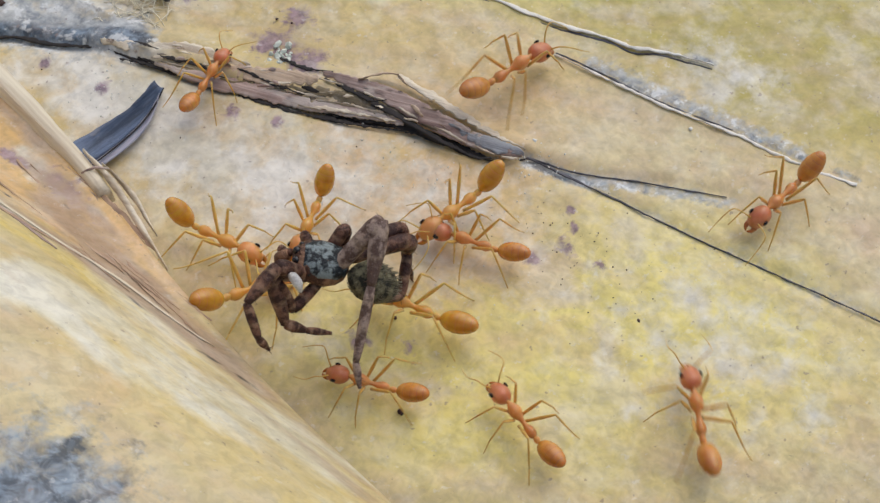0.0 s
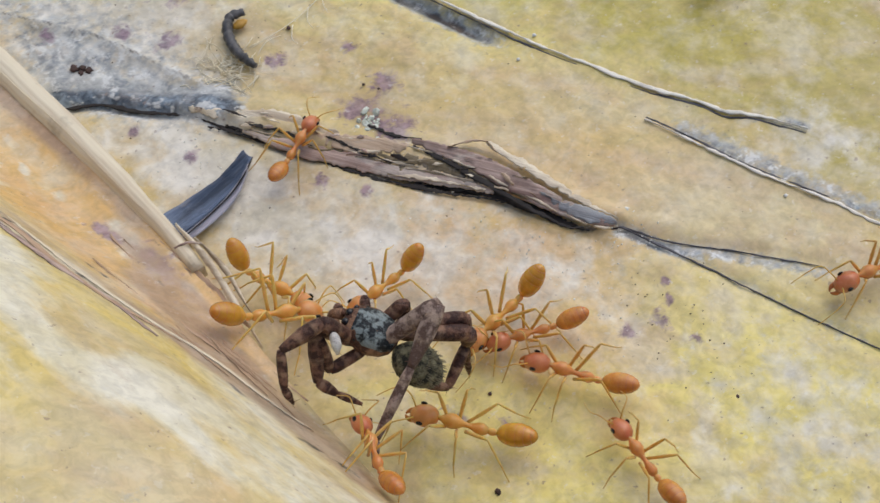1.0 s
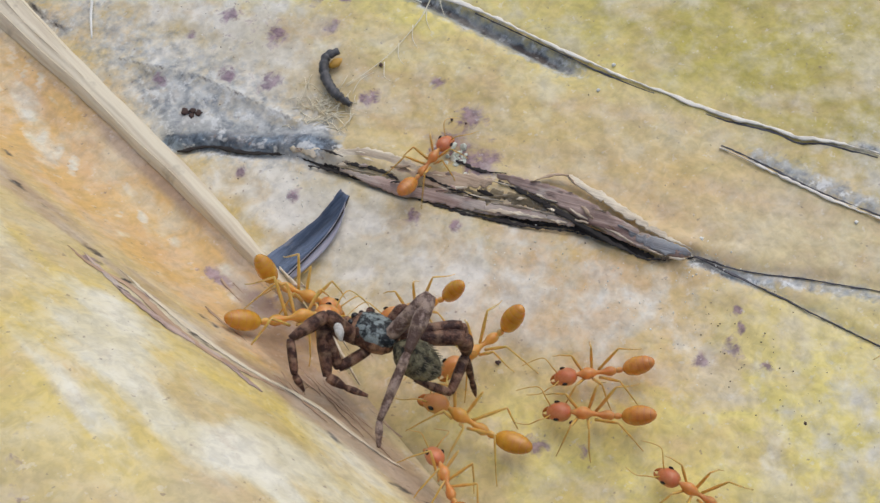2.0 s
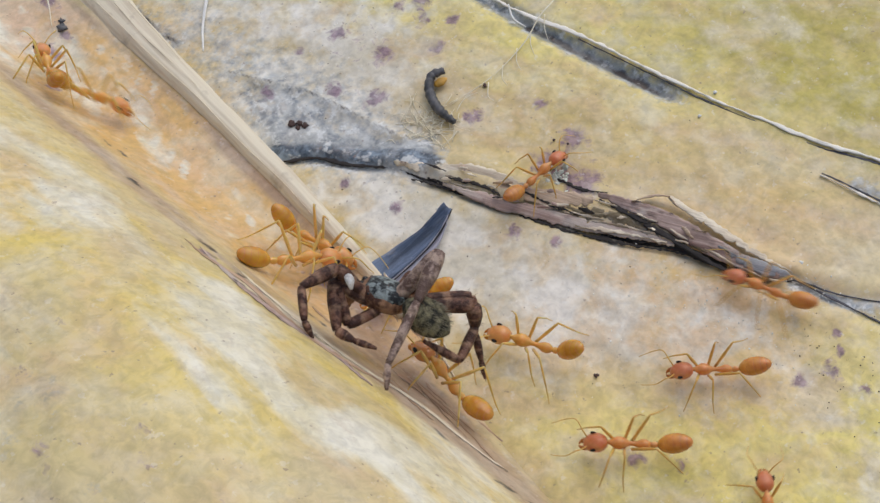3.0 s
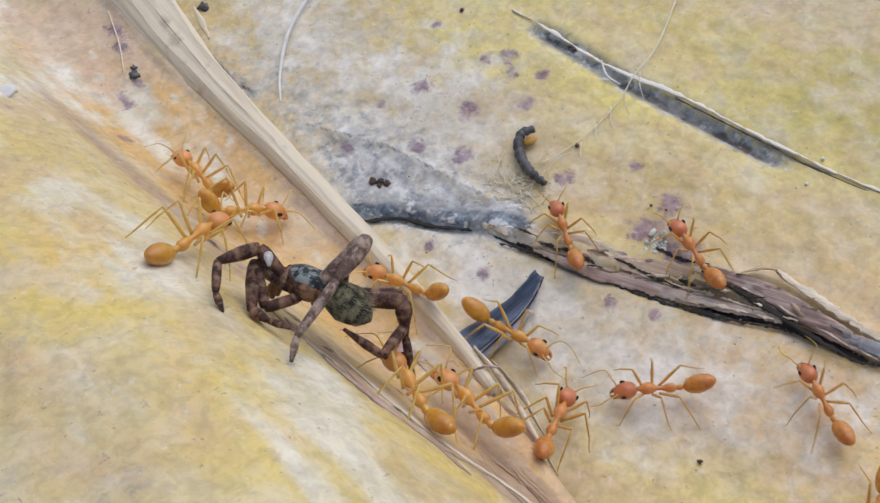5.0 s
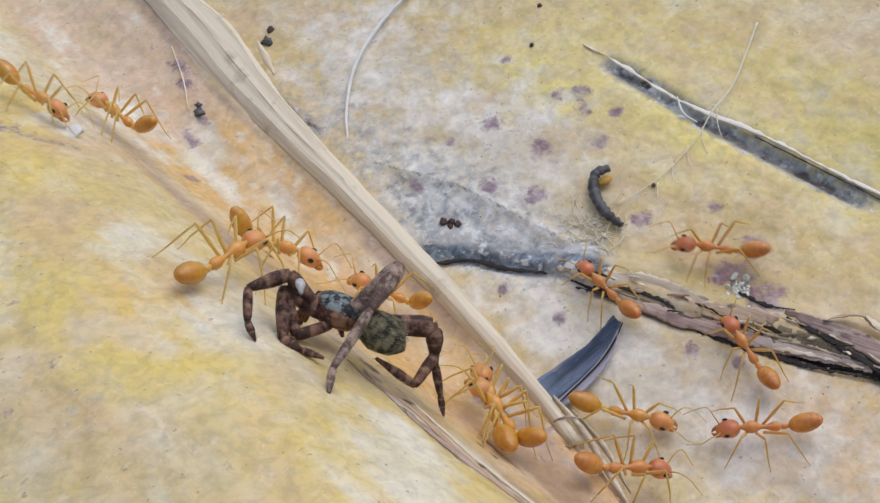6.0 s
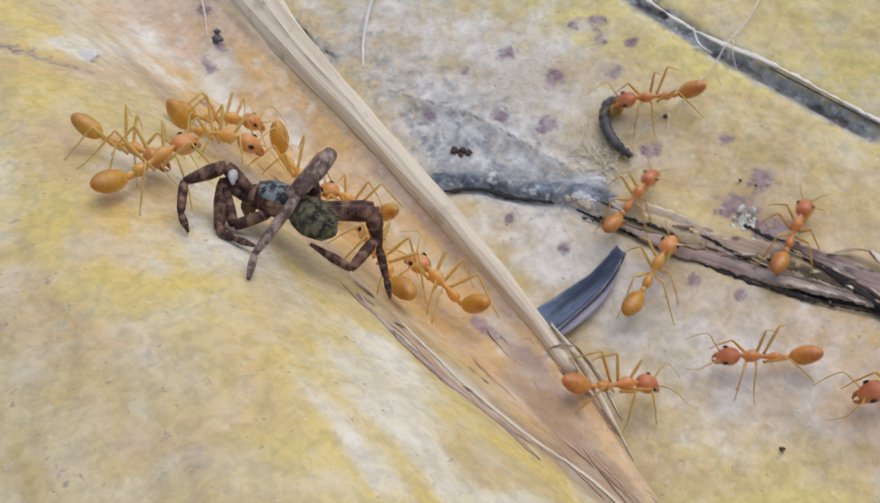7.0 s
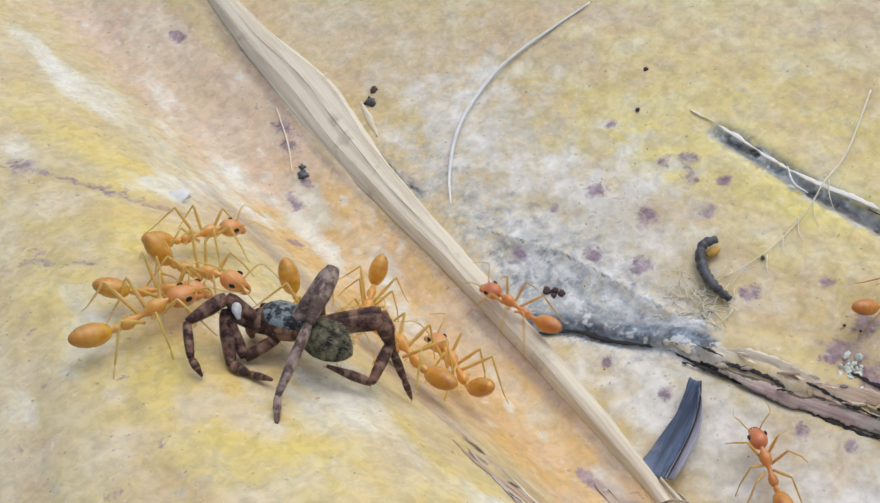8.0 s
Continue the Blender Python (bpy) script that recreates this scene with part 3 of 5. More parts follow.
    olive = 0.65 * blob(x, y, -5.5, -37.5, 3.2, 30, 1.5) + 0.9 * blob(x, y, 29, -16, 8, 120, 2.6) + 0.9 * blob(x, y, 33, -38, 7, 120, 2.0) + 0.7 * blob(x, y, 40, -28, 9, 120, 2.4)
    orange = 0.45 * blob(x, y, 16, -24, 6, 120, 1.6) + 0.35 * blob(x, y, 5, -18, 5, 120, 2) + 0.42 * blob(x, y, 2, -36, 9) + 0.42 * blob(x, y, 4, -27, 7, 140, 1.6)
    # Darkens the main split's gap, its shade put into the colour.
    dark = 0.45 * np.exp(-(a / 0.42) ** 2) * np.clip((x + 5) / 4, 0, 1)
    dark += 0.6 * np.exp(-(near(x, y, [(9.8, 13.0), (10.8, 10.6)]) / 0.5) ** 2) + 0.5 * np.exp(-(near(x, y, RIDGE_D) / 0.3) ** 2) * np.clip((y + 1) / 3, 0, 1)
    dark += 0.6 * np.exp(-(near(x, y, EDGE_DASH) / 0.4) ** 2)
    grey += 0.5 * np.exp(-(near(x, y, EDGE_DASH) / 1.0) ** 2)
    dark += 0.6 * fade * np.exp(-(near(x, y, [(p[0] - 0.1, p[1]) for p in GROOVE_B[2:]]) / 0.62) ** 2)
    rust_and_shade = 0.55 * blob(x, y, 9.0, -36.6, 2.2, 120, 1.5) + 0.3 * blob(x, y, 4.6, -10.5, 2.5, 120, 1.8) + 0.3 * blob(x, y, -3, 10, 4)
    ob = sheet("ground", x, y, z, 3.0, lower_mat,
               dict(rust_and_shade=rust_and_shade, purple=purple, grey=grey, slate=slate, pale=pale, yellow=yellow, olive=olive, orange=orange, peach=peach, dark=dark))
    return tagged(ob, "split dry tan palm sheath with purple and grey stains", "plant sheath", kind="structure")


def make_upper_sheath():
    us = np.concatenate([np.arange(0, 46, 0.4), np.linspace(46, 120, 26)])
    ys = spaced(-160, -56, 66, 170, 0.4, 12)
    u, y = np.meshgrid(us, ys)
    x = eased(y, EDGE_Y, EDGE_X) - u
    z = upper_height(x, y) + 0.16 * rough_field(x, y * 0.4, 9, 5) + 0.06 * rough_field(x, y * 0.3, 2.5, 6)
    foot = -22.0 - 0.21 * y
    s = foot - x
    wander = rough_field(x, y * 0.45, 9, 14)
    ragged = rough_field(x, y * 0.3, 3.2, 21)

    def streak(line, wide, uneven=0.5):
        """A soft lengthwise streak whose width wanders."""
        return np.exp(-(near(x, y, line) / (wide * np.clip(1 + uneven * wander + 0.4 * ragged, 0.25, 2.2))) ** 2)

    orange = np.exp(-(np.clip(np.abs(s + 3.0) - 3.4, 0, 99) / 1.6) ** 2) * np.clip((58 - y) / 34, 0.35, 1) * np.clip((y + 34) / 14, 0.2, 1)
    peach = np.exp(-(np.clip(np.abs(s + 4.5) - 3.0, 0, 99) / 1.8) ** 2) * np.clip((y - 20) / 16, 0, 1)
    peach += 0.6 * np.clip(rough_field(x, y * 0.5, 5, 31), 0, 1) * (s < 1) + 0.35 * np.exp(-((s - 1.5) / 1.5) ** 2)
    orange += 0.6 * blob(x, y, -34.5, 1.5, 4.5, 100, 1.7)
    peach += 0.5 * blob(x, y, -41, 0, 6)
    pale = 0.62 * streak(WHITE_MAIN, 2.1) + 0.66 * streak(WHITE_TOP, 2.2) + 0.55 * streak(WHITE_SIDE, 1.2) + 0.36 * streak(WHITE_HOLLOW, 1.0)
    pale += 0.7 * streak(WHITE_FOOT, 2.2) + 0.6 * streak(CREASE, 0.35, 0.9) + 0.5 * blob(x, y, -15.6, -12, 2.2, 90, 2)
    pale += (0.3 * np.clip(rough_field(x, y * 0.3, 4.5, 23), 0, 1) + 0.5 * np.clip(rough_field(x, y * 0.6, 1.7, 27) - 0.3, 0, 1)) * np.clip(2 - s, 0, 1) + 0.4 * np.clip(wander, 0, 1) * (s > 5)
    yellow = 0.8 * streak(GOLD_CREASE, 1.5) + 0.68 * streak(GOLD_BACK, 2.8) + 0.7 * streak(GOLD_TOP, 2.4) + 0.8 * blob(x, y, -39, 9, 6.5, 100, 1.9) + 0.6 * blob(x, y, -36, -3, 3.5, 100, 1.8)
    yellow += 0.35 * (s > 3) * np.clip(0.3 + 0.7 * rough_field(x, y * 0.35, 11, 8), 0, 1) + 0.4 * blob(x, y, -21, -36, 5, 100, 1.8)
    # Blue-grey corner blob: a soft shadow past the crest painted into the colour.
    grey = 0.9 * blob(x, y, -31, -44, 5, 60, 1.2) + 0.18 * np.clip((s - 14) / 5, 0, 1) * np.clip(0.35 + rough_field(x, y * 0.6, 6, 9), 0, 1)
    slate = 0.95 * blob(x, y, -30.0, -45.0, 4.2, 60, 1.4)
    purple = 1.3 * sum(blob(x, y, cx, cy, r * 0.9, 100, 1.7) for cx, cy, r in MARKS)
    purple += 0.75 * streak([(-43.0, 35.0), (-38.9, 29.5), (-35.7, 25.6), (-33.5, 23.6)], 0.75) + 0.7 * streak([(-44.5, 21.3), (-40.0, 18.2)], 0.45)
    purple += 0.3 * streak([(-16.8, -14.8), (-16.5, -19.9), (-16.4, -24.5)], 1.2) + 0.4 * np.clip((s - 13) / 4, 0, 1) * np.clip(rough_field(x, y, 3.4, 17) - 0.25, 0, 1) + 0.3 * blob(x, y, -21, 37, 4, 100, 2)
    rust_and_shade = 0.62 * np.exp(-((x - eased(y, EDGE_Y, EDGE_X) + 3.4 + 0.06 * y) / 2.0) ** 2) * np.clip(-(y + 4) / 8, 0, 1)
    rust_and_shade += 0.6 * streak(CREASE, 0.9) + 0.45 * blob(x, y, -16.3, -14, 1.8, 95, 3.0) + 0.35 * blob(x, y, -18.0, -23, 1.6, 100, 3.0)
    rust_and_shade += 0.75 * streak([(-16.8, -14.8), (-16.5, -19.9), (-16.4, -24.5)], 1.5)
    # Along the edge strip: rust tone plus the strip's shadow painted as brown.
    border = eased(y, EDGE_Y, EDGE_X) + 0.5 - 0.88 * eased(y, STRIP_Y, STRIP_WIDE)
    rust_and_shade += 0.75 * np.exp(-((x - border + 0.45) / 0.7) ** 2) * np.clip((y + 14) / 6, 0, 1)
    olive = 0.2 * blob(x, y, -34, 22, 8, 100, 2)
    dark = 0.62 * sum(np.exp(-(near(x, y, line) / 0.22) ** 2) for line in DASHES)
    dark += 0.3 * np.exp(-(near(x, y, CREASE) / 0.3) ** 2) * (np.sin(y * 1.7) > 0.6)
    ob = sheet("upper_sheath", x, y, z, 3.4, upper_mat,
               dict(purple=purple, grey=grey, slate=slate, pale=pale, yellow=yellow, olive=olive, orange=orange, peach=peach, dark=dark, rust_and_shade=rust_and_shade))
    return tagged(ob, "yellow and orange palm sheath lapping over a tan one", "plant sheath", kind="structure")


make_lower_sheath()
make_upper_sheath()


def make_soil():
    bm = bmesh.new()
    bmesh.ops.create_grid(bm, x_segments=80, y_segments=80, size=3000)
    for v in bm.verts:
        v.co.z = -34 + 9 * noise.noise(v.co * 0.006)
    return tagged(part("soil", bm, soil_mat), "dark soil with leaf litter under the sheaths", "soil", kind="structure")


make_soil()


def make_edge_strip():
    """The thick fibrous border of the lapping sheath: ridged strands side by side."""
    thing = tagged(new("sheath_edge"), "pale dry fibrous edge strip on the sheath", "plant fibre")
    bm = bmesh.new()
    loops = []
    for y in np.arange(-15.5, 78, 0.5):
        right = float(eased(y, EDGE_Y, EDGE_X)) + 0.5
        w = float(eased(y, STRIP_Y, STRIP_WIDE)) * 0.88
        loop = []
        for i in range(25):
            u = i / 24
            fold = 0.02 * math.sin(u * 19 + 0.25 * math.sin(y * 0.11)) + 0.015 * math.sin(u * 31 + y * 0.05) + 0.015 * math.sin(y * 0.7 + u * 5)
            z = 3.55 + 0.75 * math.sin(math.pi * min(1, 0.04 + u)) ** 0.45 + 0.25 * u + fold * min(1.0, w / 2.5)
            loop.append((right - w * u + 0.03 * math.sin(y * 0.9) + 0.05 * noise.noise(Vector((y * 0.8, u * 3, 2))), y, z))
        loops.append(loop + [(right - w, y, 2.6), (right, y, 2.6)])
    rings(bm, loops)
    part("border", bm, strip_mat, thing)
    for k in range(3):
        bm = bmesh.new()
        rnd = random.Random(k)
        first, last = rnd.uniform(-14, 20), rnd.uniform(25, 60)
        share = rnd.uniform(0.05, 0.95)
        pts = []
        for y in np.arange(first, last, 1.5):
            right = float(eased(y, EDGE_Y, EDGE_X)) + 0.5
            w = float(eased(y, STRIP_Y, STRIP_WIDE)) * 0.88
            pts.append((right - w * share + 0.08 * math.sin(y * 0.5 + k), y, 4.35 + 0.25 * share + 0.05 * math.sin(y)))
        tube(bm, pts, (0.02, 0.04, 0.05, 0.04, 0.02), 6)
        part("strand", bm, strip_mat, thing)
    return thing


make_edge_strip()


# ---------------------------------------------------------------- torn bark along the splits of the lower sheath
# lines of the torn bark, seen from above
SLAT_LOW = [(-4.1, -5.0), (-1.7, -9.1), (0.6, -12.4), (2.6, -15.4), (5.3, -18.8), (7.3, -21.7)]
SLAT_MIDDLE = [(0.8, -10.7), (2.8, -13.8), (4.9, -16.7), (7.1, -20.0), (8.1, -22.3)]
SLAT_LEFT = [(-0.7, -8.1), (0.9, -10.6), (2.7, -12.5), (4.7, -14.4)]
SLAT_TOP = [(5.3, -14.3), (6.8, -17.0), (8.0, -19.5), (9.0, -22.9), (10.1, -26.1), (11.2, -28.5), (12.1, -29.7)]
SLAT_END = [(9.6, -24.2), (10.4, -26.4), (11.3, -28.4), (12.2, -29.8)]
PEEL = [(9.6, -18.2), (10.0, -20.4), (10.6, -22.9), (11.2, -25.4), (12.5, -29.6)]
PEEL_LOOP = [(6.9, -16.7), (8.6, -17.3), (9.5, -18.2), (9.4, -19.4)]
TORN_LIP = [(-6.1, -0.5), (-4.3, -2.8), (-2.7, -4.4), (-0.8, -6.2), (0.3, -8.4), (1.3, -10.2)]
TORN_HEM = [(2.1, -15.4), (4.6, -18.3), (6.9, -21.2)]
INNER_SHADE = [(-4.7, -3.5), (-2.7, -6.7), (-0.1, -10.6), (2.4, -14.3), (5.0, -17.9), (7.4, -21.5), (8.9, -25.0), (10.1, -27.9)]
GAPS = [[(5.1, -14.7), (6.1, -17.2), (7.0, -20.0), (7.8, -23.0), (9.1, -27.2), (10.2, -28.5)],
        [(-5.8, -2.7), (-3.6, -5.8), (-2.0, -8.8), (-0.3, -12.2), (2.1, -16.1), (5.3, -20.2), (7.6, -22.9)],
        [(-3.4, -4.7), (-1.8, -7.0), (-1.0, -9.1)], [(0.5, -9.7), (1.7, -12.4), (3.0, -15.0)], [(3.7, -10.8), (4.6, -12.8), (6.1, -14.5)]]


def make_torn_flap():
    """Mauve-brown bark torn open along the main split: slats over one another, black gaps, ragged pale rims."""
    thing = tagged(new("torn_bark"), "torn mauve-brown bark with ragged cream lips along a split", "bark")

    def lane(first, last, share):
        """A line between the two sides of the split; share 0 is its lower side."""
        return [(a[0] + (b[0] - a[0]) * share, a[1] + (b[1] - a[1]) * share) for a, b in list(zip(CRACK_LOW[3:], CRACK_UP))[first:last]]

    # The black layer stands for shade inside the split, under the slats.
    for k, (name, line, wide, up, dome, lean, jag, mat, label) in enumerate((
            ("bark_layer", INNER_SHADE, (0.2, 0.8, 1.3, 1.7, 1.6, 1.2, 0.8, 0.2), 0.05, 0.0, 0.1, 0.14, black_mat, "black rotten inside of the split"),
            ("bark_layer", SLAT_LOW, (0.2, 0.9, 1.15, 1.05, 0.9, 0.2), 0.32, 0.04, 0.2, 0.15, brown_mat, "long mauve bark slat"),
            ("bark_layer", SLAT_MIDDLE, (0.2, 1.1, 1.4, 1.0, 0.15), 0.4, 0.03, 0.15, 0.14, olive_mat, "olive-brown inner bark"),
            ("bark_layer", SLAT_LEFT, (0.3, 1.3, 1.5, 0.4), 0.52, 0.05, 0.2, 0.2, tan_bark_mat, "pale brown bark slat"),
            ("bark_layer", SLAT_TOP, (0.15, 0.9, 1.35, 1.55, 1.5, 1.0, 0.25), 0.72, 0.05, 0.3, 0.11, brown_mat, "long mauve bark slat lying on the others"),
            ("bark_layer", SLAT_END, (0.1, 1.0, 1.0, 0.15), 0.84, 0.05, 0.22, 0.14, grey_mat, "weathered blue-grey bark layer"),
            ("curl", PEEL, (0.35, 0.8, 0.75, 0.55, 0.2), 0.85, 0.08, -0.2, 0.12, cream_mat, "thin cream bark peel standing up"),
            ("curl", PEEL_LOOP, (0.15, 0.5, 0.5, 0.15), 0.95, 0.08, -0.5, 0.1, tan_bark_mat, "curled end of the bark peel"),
            ("lip", TORN_LIP, (0.15, 0.6, 0.8, 1.0, 0.8, 0.2), 0.45, 0.03, 0.3, 0.18, cream_mat, "ragged cream torn lip"),
            ("rim", TORN_HEM, (0.08, 0.3, 0.08), 0.45, 0.02, 0.0, 0.14, cream_mat, "ragged pale rim"),
            )):
        bm = bmesh.new()
        ribbon(bm, lift3(line), wide, 0.1, up, dome, lean, jag, 0.14, 8, seed=3 + k)
        part(name, bm, mat, thing, label)
    # Black strips laid on the bark in place of the shade between slats.
    for k, (line, wide, up) in enumerate(zip(GAPS, ((0.08, 0.45, 0.5, 0.4, 0.25, 0.08), (0.1, 0.2, 0.14, 0.24, 0.26, 0.22, 0.08), (0.06, 0.3, 0.08), (0.05, 0.2, 0.06), (0.05, 0.2, 0.05)),
                                             (0.62, 0.12, 0.5, 0.62, 0.5))):
        bm = bmesh.new()
        ribbon(bm, lift3(line), wide, 0.06, up, 0.0, 0.0, 0.13, 0.14, 4, seed=150 + k)
        part("gap", bm, black_mat, thing, "black rotten gap between bark slats")
    rnd = random.Random(31)
    for line, off, up, mat in ((SLAT_TOP, -0.55, 0.74, cream_mat), (SLAT_LOW, 0.4, 0.45, olive_mat), (SLAT_MIDDLE, -0.4, 0.5, cream_mat)):
        for k, (a, c) in enumerate(zip(line, line[1:])):
            d = Vector((c[1] - a[1], a[0] - c[0])).normalized() * -off
            u, v = rnd.uniform(0, 0.3), rnd.uniform(0.6, 1.0)
            ends = [(a[0] + d.x + (c[0] - a[0]) * w + rnd.gauss(0, 0.06), a[1] + d.y + (c[1] - a[1]) * w + rnd.gauss(0, 0.06)) for w in (u, (u + v) / 2, v)]
            bm = bmesh.new()
            ribbon(bm, lift3(ends), (0.03, rnd.uniform(0.1, 0.24), 0.03), 0.06, up, 0.03, 0.05, 0.06, 0.16, 4, seed=33 + k)
            part("rim", bm, mat, thing, "ragged pale rim")
    for k in range(34):
        bm = bmesh.new()
        rnd = random.Random(60 + k)
        i = rnd.randrange(1, 10)
        (ax, ay), (bx, by) = lane(0, 11, rnd.random())[i - 1:i + 1]
        u, long = rnd.random(), rnd.uniform(0.25, 1.0)
        x, y = ax + (bx - ax) * u, ay + (by - ay) * u
        d = Vector((bx - ax, by - ay, 0)).normalized() + Vector((rnd.gauss(0, 0.22), rnd.gauss(0, 0.22), 0))
        z = 0.6 + 0.35 * rnd.random()
        ribbon(bm, [Vector((x, y, z)) - d * long, Vector((x, y, z + 0.12)), Vector((x, y, z + rnd.uniform(0, 0.25))) + d * long],
               (0.05, rnd.uniform(0.1, 0.3), 0.04), 0.05, 0.0, 0.03, rnd.uniform(-0.2, 0.2), 0.09, 0.16, 4, seed=k)
        part("sliver", bm, (brown_mat, cream_mat, black_mat, tan_bark_mat, olive_mat, cream_mat)[k % 6], thing)
    return thing


def make_dark_lip(name, label, line, widths, up, mat, seed, lean=0.2):
    bm = bmesh.new()
    ribbon(bm, lift3(line), widths, 0.1, up, 0.04, lean, 0.1, 0.4, 5, seed=seed)
    return tagged(part(name, bm, mat), label, "bark")


make_torn_flap()
# Dark strips drawn for the shaded lines of the splits, not separate fibres.
for k, (line, wide, up) in enumerate((([(-13.6, 6.2), (-11.1, 4.6), (-8.8, 1.7), (-6.0, -1.0), (-4.6, -4.0), (-3.0, -7.0)], (0.15, 0.4, 0.2, 0.34, 0.15), -0.1),
                                      (CRACK_LOW[5:], (0.15, 0.3, 0.2, 0.3, 0.2, 0.08), -0.3),
                                      (TAIL_A, (0.2, 0.08, 0.13, 0.06, 0.04), -0.13), (TAIL_B, (0.16, 0.09, 0.07, 0.07), -0.08),
                                      ([(p[0] + 0.3, p[1] + 0.12) for p in SPLIT_C], (0.04, 0.14, 0.08, 0.14, 0.06), -0.02),
                                      ([(p[0] - 0.3, p[1] - 0.12) for p in SPLIT_B[4:]], (0.05, 0.09, 0.05, 0.16, 0.05), -0.04))):
    bm = bmesh.new()
    ribbon(bm, lift3(line), wide, 0.1, up, 0.0, 0.0, 0.1 if k < 2 else 0.05, 0.3, 4, seed=70 + k)
    tagged(part("crack_fibre", bm, black_mat if k < 2 else slate_mat), "thin black rotten fibre in the main split" if k < 2 else "thin slate-grey rotten fibre in a fine split", "plant fibre", "fibres in the splits")
make_dark_lip("split_lip", "pale raised lip along a dark split in the sheath", SPLIT_B,
              (0.08, 0.22, 0.3, 0.36, 0.22, 0.4, 0.18, 0.34, 0.2, 0.3, 0.06), 0.12, lip_mat, 21, -0.04)
make_dark_lip("split_lip", "thin white lip beside a grey split", SPLIT_C, (0.05, 0.16, 0.3, 0.14, 0.3, 0.2, 0.3), 0.12, lip_mat, 22, -0.04)

def make_frayed_foot():
    """Brown frayed fibres where the lapping sheath runs down to its foot."""
    thing = tagged(new("frayed_fibres"), "red-brown frayed fibres at the sheath's foot", "plant fibre")
    for k in range(18):
        rnd = random.Random(200 + k)
        x0 = -14.8 - 5.0 * rnd.random()
        y0 = -9 - 14 * rnd.random()
        long = 4 + 7 * rnd.random()
        line = [(x0 + 0.10 * long * u + 0.2 * math.sin(u * 4 + k), y0 - long * u) for u in (0, 0.33, 0.66, 1)]
        bm = bmesh.new()
        wide = 0.12 + 0.5 * rnd.random() ** 2
        ribbon(bm, lift3(line), (0.04, wide, wide * 0.8, 0.04), 0.04, 0.05, 0.03, rnd.uniform(-0.05, 0.05), 0.1, 0.4, 4, seed=k, ground=upper_z)
        part("fibre", bm, foot_mat, thing)
    for k, (line, w) in enumerate((([(-13.4, -11.5), (-13.3, -15), (-13.7, -19), (-14.2, -23.5)], (0.15, 0.5, 0.4, 0.08)),
                                   ([(-12.9, -13.0), (-12.7, -16.5), (-13.2, -20.5)], (0.1, 0.4, 0.08)))):
        bm = bmesh.new()
        ribbon(bm, lift3(line, 3.6 - 0.5 * k), w, 0.16, 0.5, 0.2, 0.1, 0.04, 0.5, 5, seed=90 + k)
        part("splinter", bm, cream_mat, thing, "pale split splinter")
    bm = bmesh.new()
    tube(bm, [(-14.6, -13.2, 4.3), (-13.7, -13.5, 4.5), (-12.9, -14.1, 4.3)], (0.07, 0.12, 0.05), 6, 0.4)
    part("splinter", bm, brown_mat, thing)
    return thing


make_frayed_foot()


def make_crease_fibre(line, widths, mat, seed, label):
    """A long dead fibre lying along the crease at the foot of the sheath's back."""
    bm = bmesh.new()
    ribbon(bm, lift3(line), widths, 0.07, 0.1, 0.05, 0.08, 0.07, 0.3, 5, seed=seed, ground=upper_z)
    return tagged(part("crease_fibre", bm, mat), label, "plant fibre", "fibres in the crease")


make_crease_fibre([(-25.1, -6.0), (-24.6, -8.5), (-23.2, -11.7), (-22.5, -16.6), (-21.3, -20.5), (-19.1, -23.5)], (0.06, 0.3, 0.5, 0.45, 0.4, 0.08), foot_mat, 41, "long brown fibre lying in the crease")
make_crease_fibre([(-23.2, -8.6), (-21.9, -15.6), (-20.2, -21.0), (-18.0, -24.7), (-16.8, -29.1), (-15.7, -32.1)], (0.06, 0.25, 0.4, 0.3, 0.35, 0.06), strip_mat, 43, "long pale fibre lying in the crease")
make_crease_fibre([(-24.5, -6.8), (-23.8, -12.1), (-22.9, -16.3), (-21.4, -20.0), (-20.4, -24.1)], (0.06, 0.35, 0.5, 0.5, 0.08), brown_mat, 45, "dark mauve fibre lying beside the crease")


# ---------------------------------------------------------------- small loose things
def make_chip():
    bm = bmesh.new()
    foot = Vector((-12.6, -9.2, 0.9))
    line = [Vector(p) - foot for p in ((-5.1, -7.4, 0.9), (-6.5, -7.9, 0.6), (-8.4, -8.5, 0.5), (-10.6, -8.9, 0.7), (-13.4, -9.4, 1.2))]
    ribbon(bm, line, (0.7, 1.15, 1.6, 1.95, 2.1), 0.2, 0.0, -0.35, -0.4, 0.025, 0.35, 9, seed=5)
    chip = tagged(part("bark_chip", bm, chip_mat), "curved blue-grey bark chip jammed under the sheath edge", "bark chip")
    chip.location = foot * MM
    bm = bmesh.new()
    tube(bm, [Vector(p) - foot for p in ((-5.0, -7.9, 0.9), (-6.3, -8.7, 0.75), (-8.2, -9.5, 0.6), (-10.5, -10.1, 0.7), (-13.0, -10.8, 1.2))], (0.05, 0.08, 0.07, 0.08, 0.05), 6, 0.4)
    part("rim", bm, black_mat, chip)
    bm = bmesh.new()
    side = [Vector(p) - foot for p in ((-5.6, -8.1, 0.8), (-6.8, -8.95, 0.55), (-8.5, -9.65, 0.42), (-10.6, -10.15, 0.55), (-13.0, -10.7, 0.95))]
    ribbon(bm, side, (0.15, 0.7, 1.2, 1.35, 1.2), 0.1, 0.0, -0.05, 0.35, 0.03, 0.3, 6, seed=6)
    part("flank", bm, flank_mat, chip, "pale lavender broken side of the chip")
    return chip


